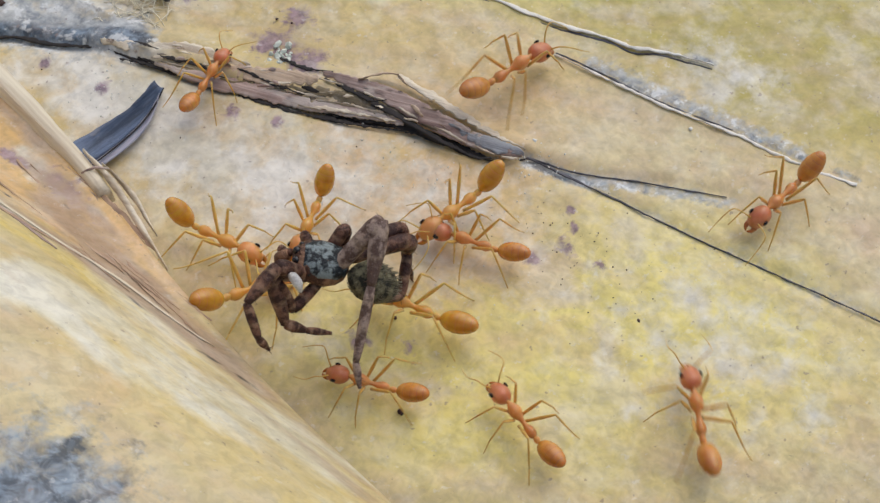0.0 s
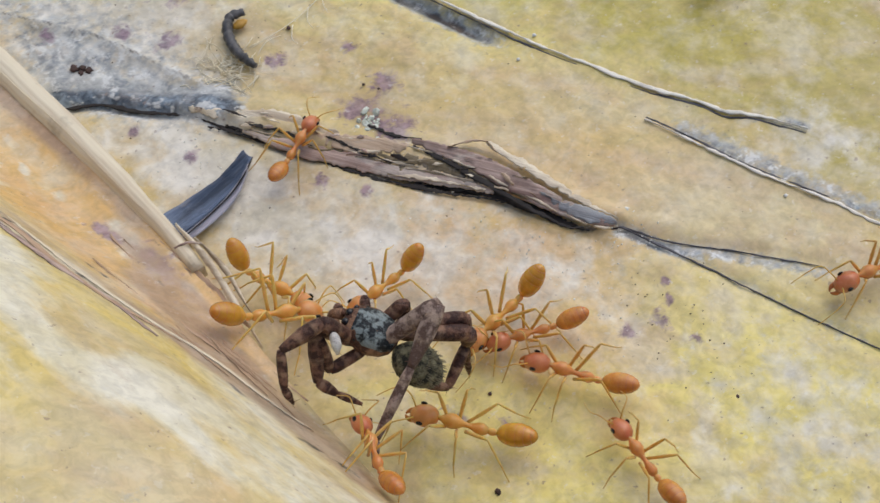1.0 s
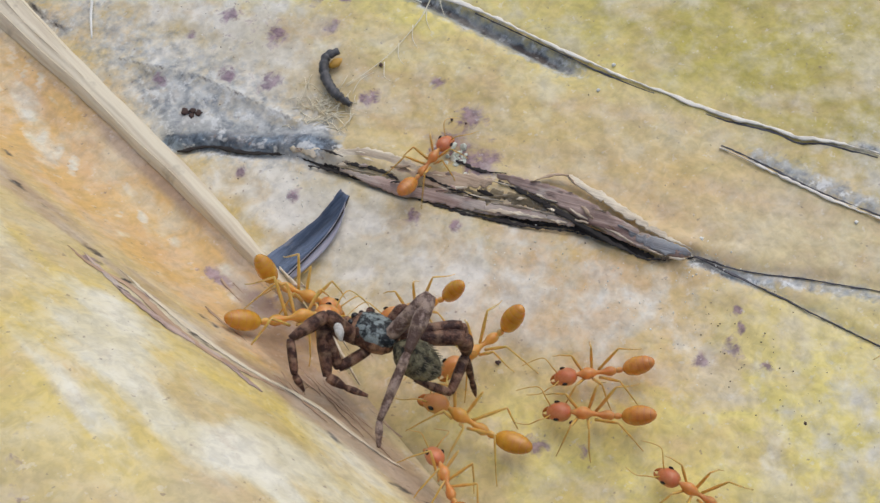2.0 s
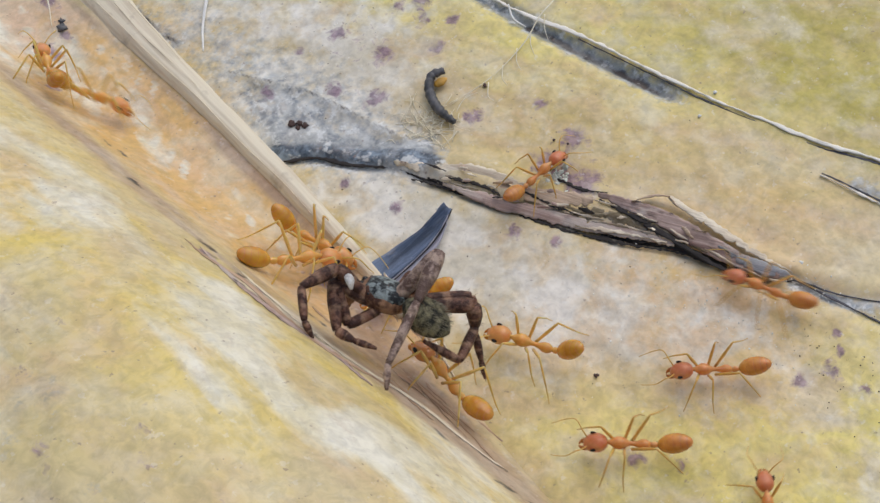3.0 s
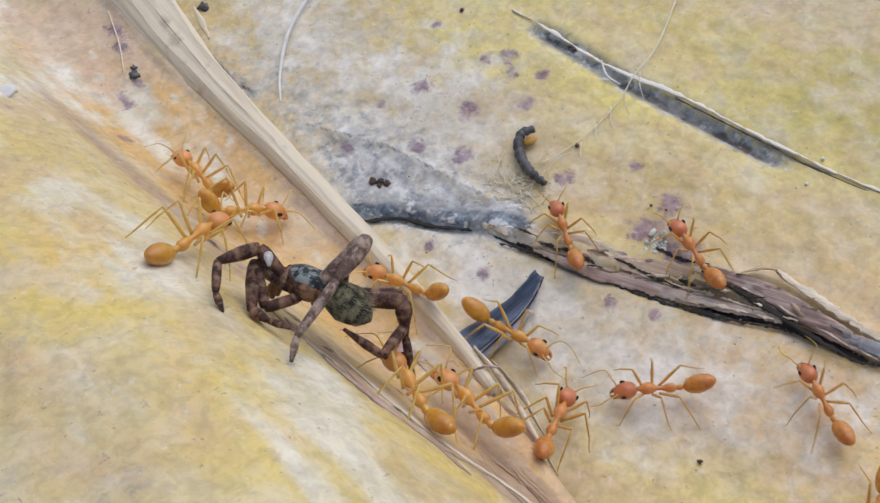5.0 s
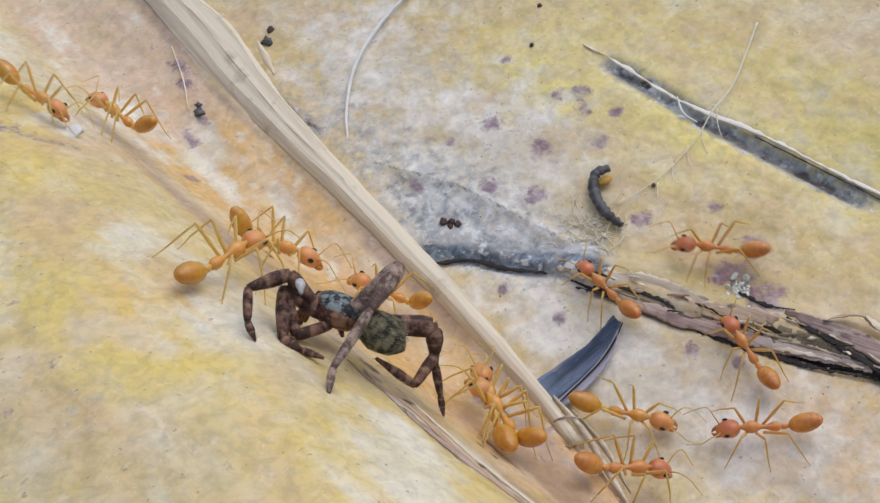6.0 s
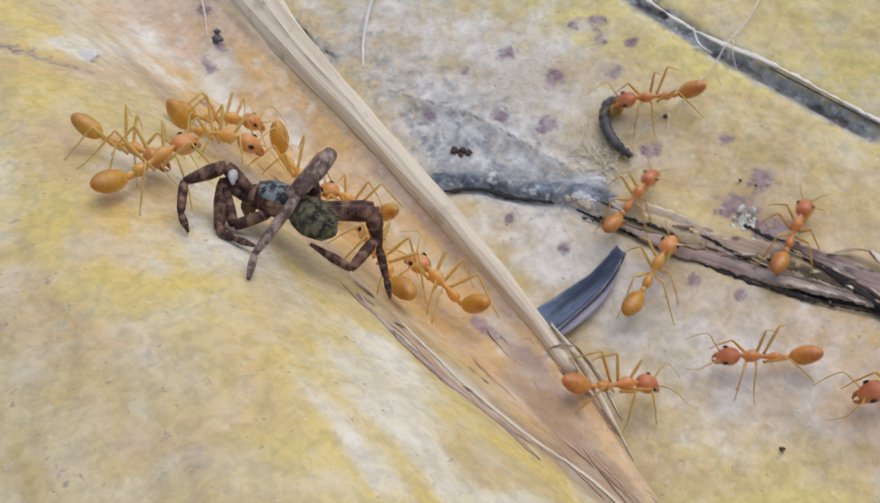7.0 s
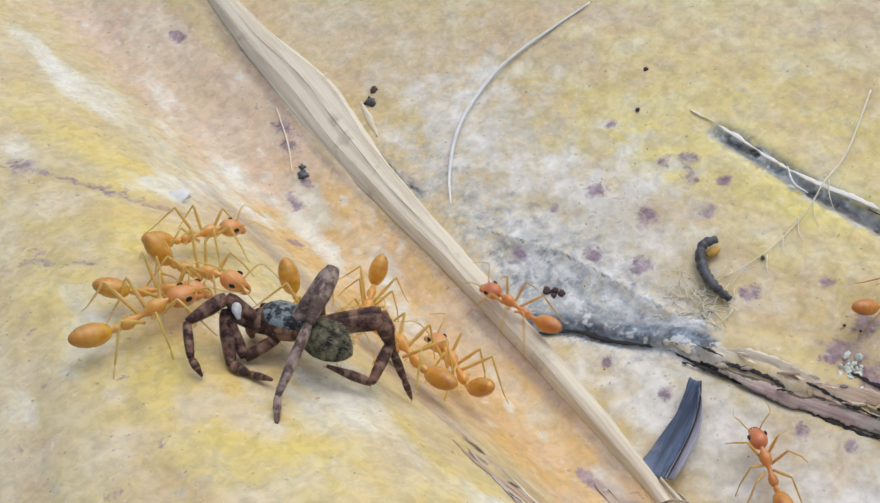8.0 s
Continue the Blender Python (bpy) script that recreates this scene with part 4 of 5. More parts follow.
def make_grub():
    thing = tagged(new("grub"), "curled black dead grub lying in pale root hairs", "grub")
    bm = bmesh.new()
    pts = spline([(2.7, 4.7, 0.75), (1.5, 4.9, 0.8), (0.5, 3.8, 0.8), (0.0, 2.2, 0.75), (0.0, 0.8, 0.7), (0.3, -0.4, 0.5)], 0.16)
    radii = [0.2 + 0.25 * math.sin(math.pi * min(1, (i + 3) / (len(pts) + 4))) ** 0.6 + 0.04 * math.sin(i * 1.6) + 0.05 * noise.noise(Vector((i * 0.3, 1, 2))) for i in range(len(pts))]
    tube(bm, pts, radii, 12)
    for v in bm.verts:
        v.co += Vector((0.05, 0.05, 0.06)) * noise.noise(v.co * 3.1)
    part("body", bm, frass_mat, thing)
    bm = bmesh.new()
    lathe(bm, [(-0.65, 0.05), (-0.4, 0.33), (0.1, 0.46), (0.5, 0.28), (0.75, 0.04)], 10, 0.6, (1.75, 4.0, 0.55))
    part("amber_patch", bm, amber_spot, thing, "amber yellow patch on its inner side")
    return thing


def make_root_hairs():
    """A tangle of fine pale hairs under the grub."""
    bm = bmesh.new()
    rnd = random.Random(11)
    for k in range(90):
        cx, cy, r = -1.6 + rnd.gauss(0, 1.3), 1.0 + rnd.gauss(0, 1.2), rnd.uniform(0.8, 3.4)
        a0, sweep = rnd.uniform(0, 6.28), rnd.uniform(0.4, 1.4)
        cx, cy = cx - r * math.cos(a0 + sweep / 2), cy - r * 0.9 * math.sin(a0 + sweep / 2)
        tube(bm, [(cx + r * math.cos(a0 + sweep * u), cy + r * 0.9 * math.sin(a0 + sweep * u), 0.12 + 0.35 * math.sin(3.1 * u) * rnd.random())
                  for u in (0, 0.25, 0.5, 0.75, 1)], (0.025, 0.042, 0.02), 4, 0.4)
    ob = part("root_hairs", bm, thread_mat)
    return tagged(ob, "tangle of fine pale root hairs on the sheath", "root hairs", kind="stuff")


def make_threads():
    bm = bmesh.new()
    tube(bm, [(22.0, 9.8, 0.3), (16.3, 5.7, 0.5), (12.8, 4.2, 0.75), (10.1, 2.9, 0.35), (5.8, 1.8, 0.2), (1.2, 1.6, 0.2)], (0.08, 0.09, 0.06, 0.04, 0.03), 6, 0.5)
    ob = tagged(part("rootlet", bm, thread_mat), "long pale rootlet lying across a split", "rootlet")
    for k in range(5):
        bm = bmesh.new()
        u = k * 1.9
        tube(bm, [(13.5 - u * 1.1, 4.4 - u * 0.4, 0.3), (12.6 - u * 1.1, 3.2 - u * 0.4, 0.3), (12.0 - u, 1.8 - 0.3 * u, 0.15)], (0.05, 0.04, 0.02), 5, 0.4)
        part("side_hair", bm, thread_mat, ob)
    bm = bmesh.new()
    tube(bm, [(9.0, 34.0, 0.3), (0.2, 32.9, 0.3), (-4.4, 31.3, 0.3), (-8.6, 28.4, 0.4), (-11.6, 24.6, 0.4), (-13.4, 20.8, 1.2)], (0.1, 0.16, 0.18, 0.2, 0.08), 6, 0.6)
    tagged(part("white_thread", bm, white_mat), "thin white plant thread lying on the sheath", "thread")
    bm = bmesh.new()
    tube(bm, [(11.6, 7.4, 0.5), (11.0, 5.8, 0.35), (11.4, 4.4, 0.2)], (0.07, 0.14, 0.05), 5, 0.3)
    tagged(part("white_thread", bm, white_mat), "short white splinter hanging from the split", "thread")
    bm = bmesh.new()
    tube(bm, [(-21.6, 38.3, 3.9), (-22.5, 33.8, 3.9), (-23.6, 30.4, 4.0)], (0.05, 0.08, 0.04), 5, 0.4)
    tagged(part("white_thread", bm, thread_mat), "fine pale thread lying in the orange hollow", "thread")
    bm = bmesh.new()
    ribbon(bm, [(-14.6, 35.8, 1.6), (-14.9, 33.3, 1.6), (-15.2, 31.2, 1.6)], (0.2, 0.75, 0.15), 0.12, 0.0, 0.1, 0.1, 0.05, 0.3, 5, seed=77)
    tagged(part("splinter", bm, strip_mat), "pale fibre splinter sticking out beside the edge strip", "plant fibre")


def make_crumb(name, label, x, y, size, mat, seed, on=None, squash=0.6):
    bm = bmesh.new()
    bmesh.ops.create_icosphere(bm, subdivisions=2, radius=size)
    for v in bm.verts:
        v.co *= 1 + 0.8 * noise.noise(v.co * (1.7 / size) + Vector((seed * 3.1, 0, 0)))
        v.co.z *= squash
        v.co += Vector((x, y, (on(x, y) if on else 0.0) + size * squash * 0.6))
    return tagged(part(name, bm, mat), label, "crumb")


bark_chip = make_chip()
make_grub()
make_root_hairs()
make_threads()
for k, (cx, cy, size) in enumerate(((-10.9, 9.1, 0.36), (-10.4, 8.7, 0.3), (-10.1, 8.2, 0.34), (-10.7, 8.4, 0.26))):
    make_crumb("seed_husk", "small dark brown crumbled seed husk", cx, cy, size, purple_mat, k, None, 0.45)
for k, (cx, cy, size) in enumerate(((4.8, 1.5, 0.26), (6.0, -7.1, 0.17), (6.7, -8.2, 0.15), (9.5, -45.0, 0.18), (-4.6, -27.0, 0.25),
                                    (8.6, 24.0, 0.3), (5.4, 20.5, 0.3), (-12.6, 37.7, 0.6), (-7.5, -40.0, 0.3), (-3.4, -34.2, 0.2))):
    make_crumb("dirt_crumb", "tiny dark brown crumb of dirt on the sheath", cx, cy, size * 0.7, purple_mat, 10 + k)
for k, (cx, cy, size) in enumerate(((-22.9, 29.6, 0.5), (-22.6, 30.4, 0.35))):
    make_crumb("dirt_crumb", "black crumb in the orange hollow", cx, cy, size, frass_mat, 30 + k, upper_z)
make_crumb("dirt_crumb", "dark green crumb beside the edge strip", -13.6, 36.6, 0.55, frass_mat, 36)
make_crumb("flake", "pale white flake stuck on the yellow back", -33.0, 26.5, 0.8, white_mat, 42, upper_z, 0.25)
for k, (cx, cy, size) in enumerate(((17.0, -13.0, 0.22), (23.8, -35.6, 0.22), (19.6, -11.9, 0.25), (14.0, -29.0, 0.25))):
    make_crumb("flake", "tiny white flake on the tan sheath", cx, cy, size * 0.7, white_mat, 50 + k)


def make_grains(name, label, mat, count, places, low, high, seed):
    """Countless grains scattered round some places."""
    rnd = random.Random(seed)
    bm = bmesh.new()
    for k in range(count):
        cx, cy, r = places[k % len(places)]
        x, y, s = rnd.gauss(cx, r), rnd.gauss(cy, r), rnd.uniform(low, high)
        if x < -12.5:
            continue
        turn = Euler((rnd.uniform(0, 6), rnd.uniform(0, 6), rnd.uniform(0, 6))).to_matrix().to_4x4()
        bmesh.ops.create_icosphere(bm, subdivisions=1, radius=s, matrix=Matrix.Translation((x, y, s * 0.25)) @ turn @ Matrix.Diagonal((1, rnd.uniform(0.4, 0.9), rnd.uniform(0.3, 0.6), 1)))
    return tagged(part(name, bm, mat, smooth=False), label, "grains", kind="stuff")


# Powdery mould plus extra white grains added for wet glints.
make_grains("mould_grains", "white powdery mould grains on the sheath", white_mat, 320,
            [(-7, -5, 2.0), (12.5, -30.5, 1.2), (6, -31, 3), (3, -26, 4), (-3, 12, 6), (-1, -18, 3)], 0.03, 0.12, 3)
make_grains("lichen", "pale greenish lichen crumbs on the torn bark", lichen_mat, 110, [(3.9, -10.5, 0.55), (3.7, -11.9, 0.5), (2.2, -12.4, 0.4)], 0.15, 0.5, 9)
make_grains("dirt_grains", "fine dark dirt grains on the sheath", purple_mat, 170,
            [(8.5, -37, 2.2), (11, -41, 3.5), (8, -38, 4), (0, -20, 6), (0, 12, 6), (12, -14, 7), (-7, 2, 3)], 0.03, 0.09, 4)


# ---------------------------------------------------------------- ants
def ant_legs():
    """Joints of the three legs of one side: hip, knee, ankle, foot (left side; the right is mirrored)."""
    return {"front": [(1.5, 0.35, 1.6), (2.3, 1.3, 3.2), (3.2, 2.1, 1.3), (3.7, 2.5, 0.06)],
            "middle": [(0.7, 0.4, 1.5), (0.4, 1.7, 3.6), (0.1, 2.8, 1.4), (-0.2, 3.3, 0.06)],
            "hind": [(0.1, 0.35, 1.5), (-1.3, 1.6, 3.9), (-2.5, 2.5, 1.5), (-3.3, 3.2, 0.06)]}


def build_ant(gaster_pitch, spread, seed, tone):
    """A long-legged weaver ant, 8 to 9 mm, head towards +x, standing on z = 0."""
    rnd = random.Random(seed)
    ant = tagged(new("ant"), "orange weaver ant with long thin legs", "ant", "ants round the spider")
    bm = bmesh.new()
    lathe(bm, [(-1.0, 0.1), (-0.88, 0.45), (-0.62, 0.7), (-0.26, 0.84), (0.1, 0.83), (0.45, 0.74), (0.76, 0.56), (0.94, 0.32), (1.0, 0.08)],
          18, 0.82, (3.15, 0, 1.75), -18)
    for v in bm.verts:
        v.co.y *= 0.92
    head = part("head", bm, tone["head"], ant)
    for s in (1, -1):
        bm = bmesh.new()
        bmesh.ops.create_uvsphere(bm, u_segments=10, v_segments=8, radius=0.2)
        for v in bm.verts:
            v.co = Vector((v.co.x * 1.2, v.co.y * 0.6, v.co.z)) + Vector((3.35, s * 0.71, 2.0))
        part("eye", bm, eye_mat, head, "black compound eye")
        bm = bmesh.new()
        tube(bm, [(3.85, s * 0.32, 1.42), (4.12, s * 0.3, 1.27), (4.34, s * 0.16, 1.18), (4.42, s * 0.04, 1.15)], (0.22, 0.2, 0.13, 0.05), 7, 0.15)
        part("mandible", bm, tone["seam"], head, "dark brown mandible")
        bm = bmesh.new()
        lean = rnd.uniform(-0.3, 0.3)
        tube(bm, [(3.8, s * 0.34, 1.95), (4.2, s * 0.8, 2.5), (4.7, s * (1.3 + lean), 2.8), (5.4, s * (1.5 + lean), 2.2), (6.2, s * (1.4 + 1.6 * lean), 1.4), (6.6, s * (1.3 + 2 * lean), 1.0)],
             (0.06, 0.055, 0.05, 0.042, 0.036, 0.028), 6, 0.3)
        part("antenna", bm, tone["limb"], head)
    bm = bmesh.new()
    lathe(bm, [(-1.6, 0.08), (-1.5, 0.26), (-1.2, 0.41), (-0.85, 0.40), (-0.5, 0.24), (-0.2, 0.17), (0.1, 0.2), (0.4, 0.38), (0.75, 0.52), (1.1, 0.5), (1.4, 0.32), (1.65, 0.18), (1.95, 0.15), (2.15, 0.12)],
          14, 1.05, (0.25, 0, 1.85), 6)
    part("thorax", bm, tone["chest"], ant)
    head.location.x = -0.2 * MM
    bm = bmesh.new()
    lathe(bm, [(-0.7, 0.1), (-0.4, 0.12), (-0.1, 0.25), (0.1, 0.25), (0.35, 0.13), (0.6, 0.11)], 10, 1.2, (-1.85, 0, 1.72))
    waist = part("waist", bm, tone["chest"], ant)
    waist.location.x = 0.3 * MM
    turn = Euler((0, radians(gaster_pitch), 0)).to_matrix()
    centre = Vector((-2.4, 0, 1.7)) + turn @ Vector((-1.4, 0, 0.05))
    profile = []
    length, wide = 2.85, 0.8
    for i in range(33):
        u = i / 32
        r = wide * max(0.0, 1 - (2 * u - 1) ** 2) ** 0.52 * (0.94 + 0.12 * (1 - u))
        for seam in (0.3, 0.52, 0.71, 0.87):
            r -= 0.03 * math.exp(-((u - seam) / 0.018) ** 2)
        profile.append(((0.5 - u) * length, max(0.03, r)))
    bm = bmesh.new()
    tip = bm.verts.layers.float.new("tip")
    lathe(bm, profile, 20, 0.9, centre, -gaster_pitch)
    back = turn @ Vector((-1, 0, 0))
    for v in bm.verts:
        v[tip] = min(1, max(0, 0.35 + (v.co - centre).dot(back) / length)) ** 1.5
    gaster = part("gaster", bm, tone["gaster"], ant, "glossy amber gaster with darker seams")
    gaster.location.x = 0.5 * MM
    for seam in (0.3, 0.52, 0.71, 0.87):
        r = wide * (1 - (2 * seam - 1) ** 2) ** 0.52 * (0.94 + 0.12 * (1 - seam)) - 0.016
        bm = bmesh.new()
        x = (0.5 - seam) * length
        lathe(bm, [(x - 0.05, r - 0.05), (x - 0.025, r), (x + 0.025, r), (x + 0.05, r - 0.05)], 20, 0.9, centre, -gaster_pitch)
        part("seam", bm, tone["seam"], gaster)
    for which, joints in ant_legs().items():
        for s in (1, -1):
            hip = Vector((joints[0][0], s * joints[0][1], joints[0][2]))
            swing = Euler((0, 0, s * radians(rnd.uniform(-14, 14)))).to_matrix()
            pts = []
            for p in joints:
                q = Vector((p[0], s * (joints[0][1] + (p[1] - joints[0][1]) * spread), p[2])) - hip
                pts.append(swing @ q)
            bm = bmesh.new()
            knee, ankle, foot = pts[1], pts[2], pts[3]
            tube(bm, [pts[0], pts[0].lerp(knee, 0.15), pts[0].lerp(knee, 0.5), pts[0].lerp(knee, 0.92), knee], (0.14, 0.12, 0.145, 0.10, 0.075), 7)
            tube(bm, [knee, knee.lerp(ankle, 0.3), knee.lerp(ankle, 0.8), ankle], (0.068, 0.085, 0.076, 0.055), 7)
            tube(bm, [ankle, ankle.lerp(foot, 0.5) - Vector((0, 0, 0.08)), foot], (0.058, 0.045, 0.035), 6, 0.3)
            leg = part("leg", bm, tone["limb"], ant)
            leg.location = hip * MM
    return ant


walking_ant = build_ant(24, 1.0, 1, RED)
raised_ant = build_ant(52, 0.9, 2, RED)
amber_walking_ant = build_ant(22, 0.95, 4, AMBER)
amber_raised_ant = build_ant(50, 0.9, 5, AMBER)
pulling_ant = build_ant(20, 1.12, 3, AMBER)
stock = {walking_ant: [], raised_ant: [], amber_walking_ant: [], amber_raised_ant: [], pulling_ant: []}


def ant_copy(kind, size, label):
    """The first of a kind is the built one itself; the rest are copies."""
    ob = copy_thing(kind, Matrix()) if stock[kind] else kind
    stock[kind].append(ob)
    ob.scale = (size, size, size)
    return tagged(ob, label)


crack_ant = ant_copy(walking_ant, 0.82, "reddish orange weaver ant standing on the split in the sheath")
upper_ant = ant_copy(walking_ant, 1.05, "orange weaver ant walking over the bare yellow sheath")
edge_ant = ant_copy(raised_ant, 0.95, "dark orange weaver ant with its gaster raised")
roaming_ant = ant_copy(walking_ant, 0.94, "orange weaver ant hurrying across the lower sheath")
scouting_ant = ant_copy(walking_ant, 0.87, "orange weaver ant that circles the caterpillar frass")
trailing_ant = ant_copy(walking_ant, 0.88, "orange weaver ant walking behind the carried spider")
hind_carrier = ant_copy(amber_raised_ant, 1.00, "orange weaver ant gripping the spider with gaster raised")
abdomen_carrier = ant_copy(amber_walking_ant, 1.02, "orange weaver ant pushing at the spider abdomen")
lower_ant = ant_copy(walking_ant, 0.84, "red headed weaver ant crossing the yellow sheath")
far_side_carrier = ant_copy(amber_raised_ant, 0.90, "small amber weaver ant tugging behind the spider")
upper_puller = ant_copy(amber_raised_ant, 0.98, "amber weaver ant pulling a spider leg, gaster raised")
lead_puller = ant_copy(pulling_ant, 1.05, "translucent amber weaver ant hauling the spider")
passing_ant = ant_copy(walking_ant, 1.02, "orange weaver ant walking on the pale sheath")
returning_ant = ant_copy(amber_walking_ant, 0.92, "orange weaver ant coming over the sheath edge")
waiting_ant = ant_copy(amber_raised_ant, 0.95, "amber weaver ant on the orange hollow of the sheath")
joining_ant = ant_copy(amber_walking_ant, 0.92, "amber weaver ant hurrying down to the spider")
helping_ant = ant_copy(pulling_ant, 0.90, "amber weaver ant crowding round the spider")


# ---------------------------------------------------------------- the dead spider
def banded_limb(parent, joints, radii, material=None, name="leg"):
    """A spider's leg from joint to joint: stout hairy segments with waists between them, and pale bands."""
    radii = [0.92 * r for r in radii]
    bm = bmesh.new()
    band = bm.verts.layers.float.new("band")
    for (a, b), (ra, rb) in zip(zip(joints, joints[1:]), zip(radii, radii[1:])):
        a, b = Vector(a), Vector(b)
        before = len(bm.verts)
        stops = [i / 14 for i in range(15)]
        girth = [float(np.interp(u, (0, 0.12, 0.45, 0.85, 1), (ra * 0.75, ra, ra * 1.08, rb * 1.1, rb * 0.8))) for u in stops]
        tube(bm, [a.lerp(b, u) for u in stops], girth, 9)
        bm.verts.ensure_lookup_table()
        for v in bm.verts[before:]:
            u = (v.co - a).dot(b - a) / (b - a).length_squared
            v[band] = math.exp(-((u - 0.2) / 0.08) ** 2) + math.exp(-((u - 0.58) / 0.08) ** 2) + 0.5 * math.exp(-((u - 0.95) / 0.05) ** 2)
    limb = part(name, bm, material or leg_mat, parent, "pale grey-brown leg bent over the body" if material else "")
    rnd = random.Random(len(joints) * 7 + int(joints[0][0] * 100))
    bm = bmesh.new()
    for (a, b), r in zip(zip(joints, joints[1:]), radii):
        a, b = Vector(a), Vector(b)
        for k in range(int((b - a).length * 5)):
            p = a.lerp(b, rnd.random())
            d = Vector((rnd.gauss(0, 1), rnd.gauss(0, 1), rnd.gauss(0, 1))).normalized() + 0.6 * (b - a).normalized()
            tube(bm, [p, p + d.normalized() * (r + rnd.uniform(0.08, 0.28))], (0.025, 0.01), 3)
    if len(bm.verts):
        part("bristles", bm, rim_mat, limb)
    else:
        bm.free()
    return limb


def make_spider():
    thing = tagged(new("spider"), "dead mottled brown spider carried by the ants", "spider")
    bm = bmesh.new()
    lathe(bm, [(-1.9, 0.25), (-1.65, 0.9), (-1.15, 1.35), (-0.4, 1.6), (0.4, 1.6), (1.15, 1.45), (1.65, 1.15), (1.95, 0.75), (2.1, 0.15)], 22, 0.72, (1.6, 0, 4.1), 4)
    for v in bm.verts:
        v.co += Vector((0, 0, 0.10)) * noise.noise(v.co * 1.7)
    body = part("cephalothorax", bm, rim_mat, thing, "brown cephalothorax with pale sides")
    bm = bmesh.new()
    lathe(bm, [(-1.65, 0.25), (-1.5, 0.82), (-1.0, 1.22), (-0.33, 1.4), (0.4, 1.42), (1.05, 1.27), (1.55, 0.95), (1.75, 0.25)], 20, 0.6, (1.5, 0, 4.5), 4)
    for v in bm.verts:
        v.co.z += 0.12 * noise.noise(v.co * 2.3)
    part("carapace", bm, carapace_mat, body, "blue-grey scaly carapace")
    for s in (1, -1):
        for x, y, r in ((3.5, 0.36, 0.3), (3.2, 0.9, 0.2), (2.5, 1.2, 0.18)):
            bm = bmesh.new()
            bmesh.ops.create_uvsphere(bm, u_segments=10, v_segments=8, radius=r, matrix=Matrix.Translation((x, s * y, 4.6)))
            part("eye", bm, eye_mat, body)
        bm = bmesh.new()
        if s > 0:
            stem, tip = [(3.7, 0.6, 3.6), (4.1, 1.3, 4.8), (4.0, 2.0, 5.8)], [(4.0, 1.9, 5.6), (3.8, 2.4, 6.2), (3.5, 2.8, 6.2), (3.2, 3.1, 5.8)]
        else:
            stem, tip = [(3.7, -0.6, 3.6), (3.95, -0.75, 3.2), (4.1, -0.9, 3.0)], [(4.0, -0.85, 3.05), (4.15, -0.95, 2.9), (4.25, -1.1, 2.9), (4.3, -1.2, 3.1)]
        tube(bm, stem, (0.28, 0.3, 0.24), 8, 0.2)
        palp = part("palp", bm, leg_mat, body)
        bm = bmesh.new()
        tube(bm, tip, (0.18, 0.34, 0.34, 0.12), 9, 0.15)
        part("tip", bm, palp_mat if s > 0 else leg_mat, palp, "white hairy palp tip" if s > 0 else "")
        bm = bmesh.new()
        tube(bm, [(3.9, s * 0.4, 3.6), (4.3, s * 0.4, 3.0), (4.3, s * 0.3, 2.2)], (0.4, 0.42, 0.2), 8, 0.3)
        part("fang", bm, rim_mat, body)
    bm = bmesh.new()
    lathe(bm, [(-2.2, 0.1), (-1.95, 0.55), (-1.45, 1.05), (-0.7, 1.4), (0.0, 1.5), (0.75, 1.36), (1.3, 1.0), (1.7, 0.55), (1.9, 0.25)], 22, 0.9, (-2.0, 0.7, 4.1), 18)
    for v in bm.verts:
        v.co += v.normal * 0.0 + Vector((0, 0, 0.12)) * noise.noise(v.co * 1.9)
    abdomen = part("abdomen", bm, abdomen_mat, thing, "mottled olive and black hairy abdomen")
    rnd = random.Random(5)
    bm = bmesh.new()
    for k in range(420):
        a, b = rnd.uniform(0, 6.28), rnd.uniform(-0.6, 1.3)
        d = Vector((math.cos(a) * math.cos(b) * 1.85, math.sin(a) * math.cos(b) * 1.42, math.sin(b) * 1.3))
        p = Vector((-2.0, 0.7, 4.1)) + d
        tube(bm, [p - d * 0.05, p + d.normalized() * 0.1 + Vector((-0.28, 0, 0))], (0.028, 0.01), 3)
    tagged(part("hairs", bm, hair_mat, abdomen), kind="stuff")
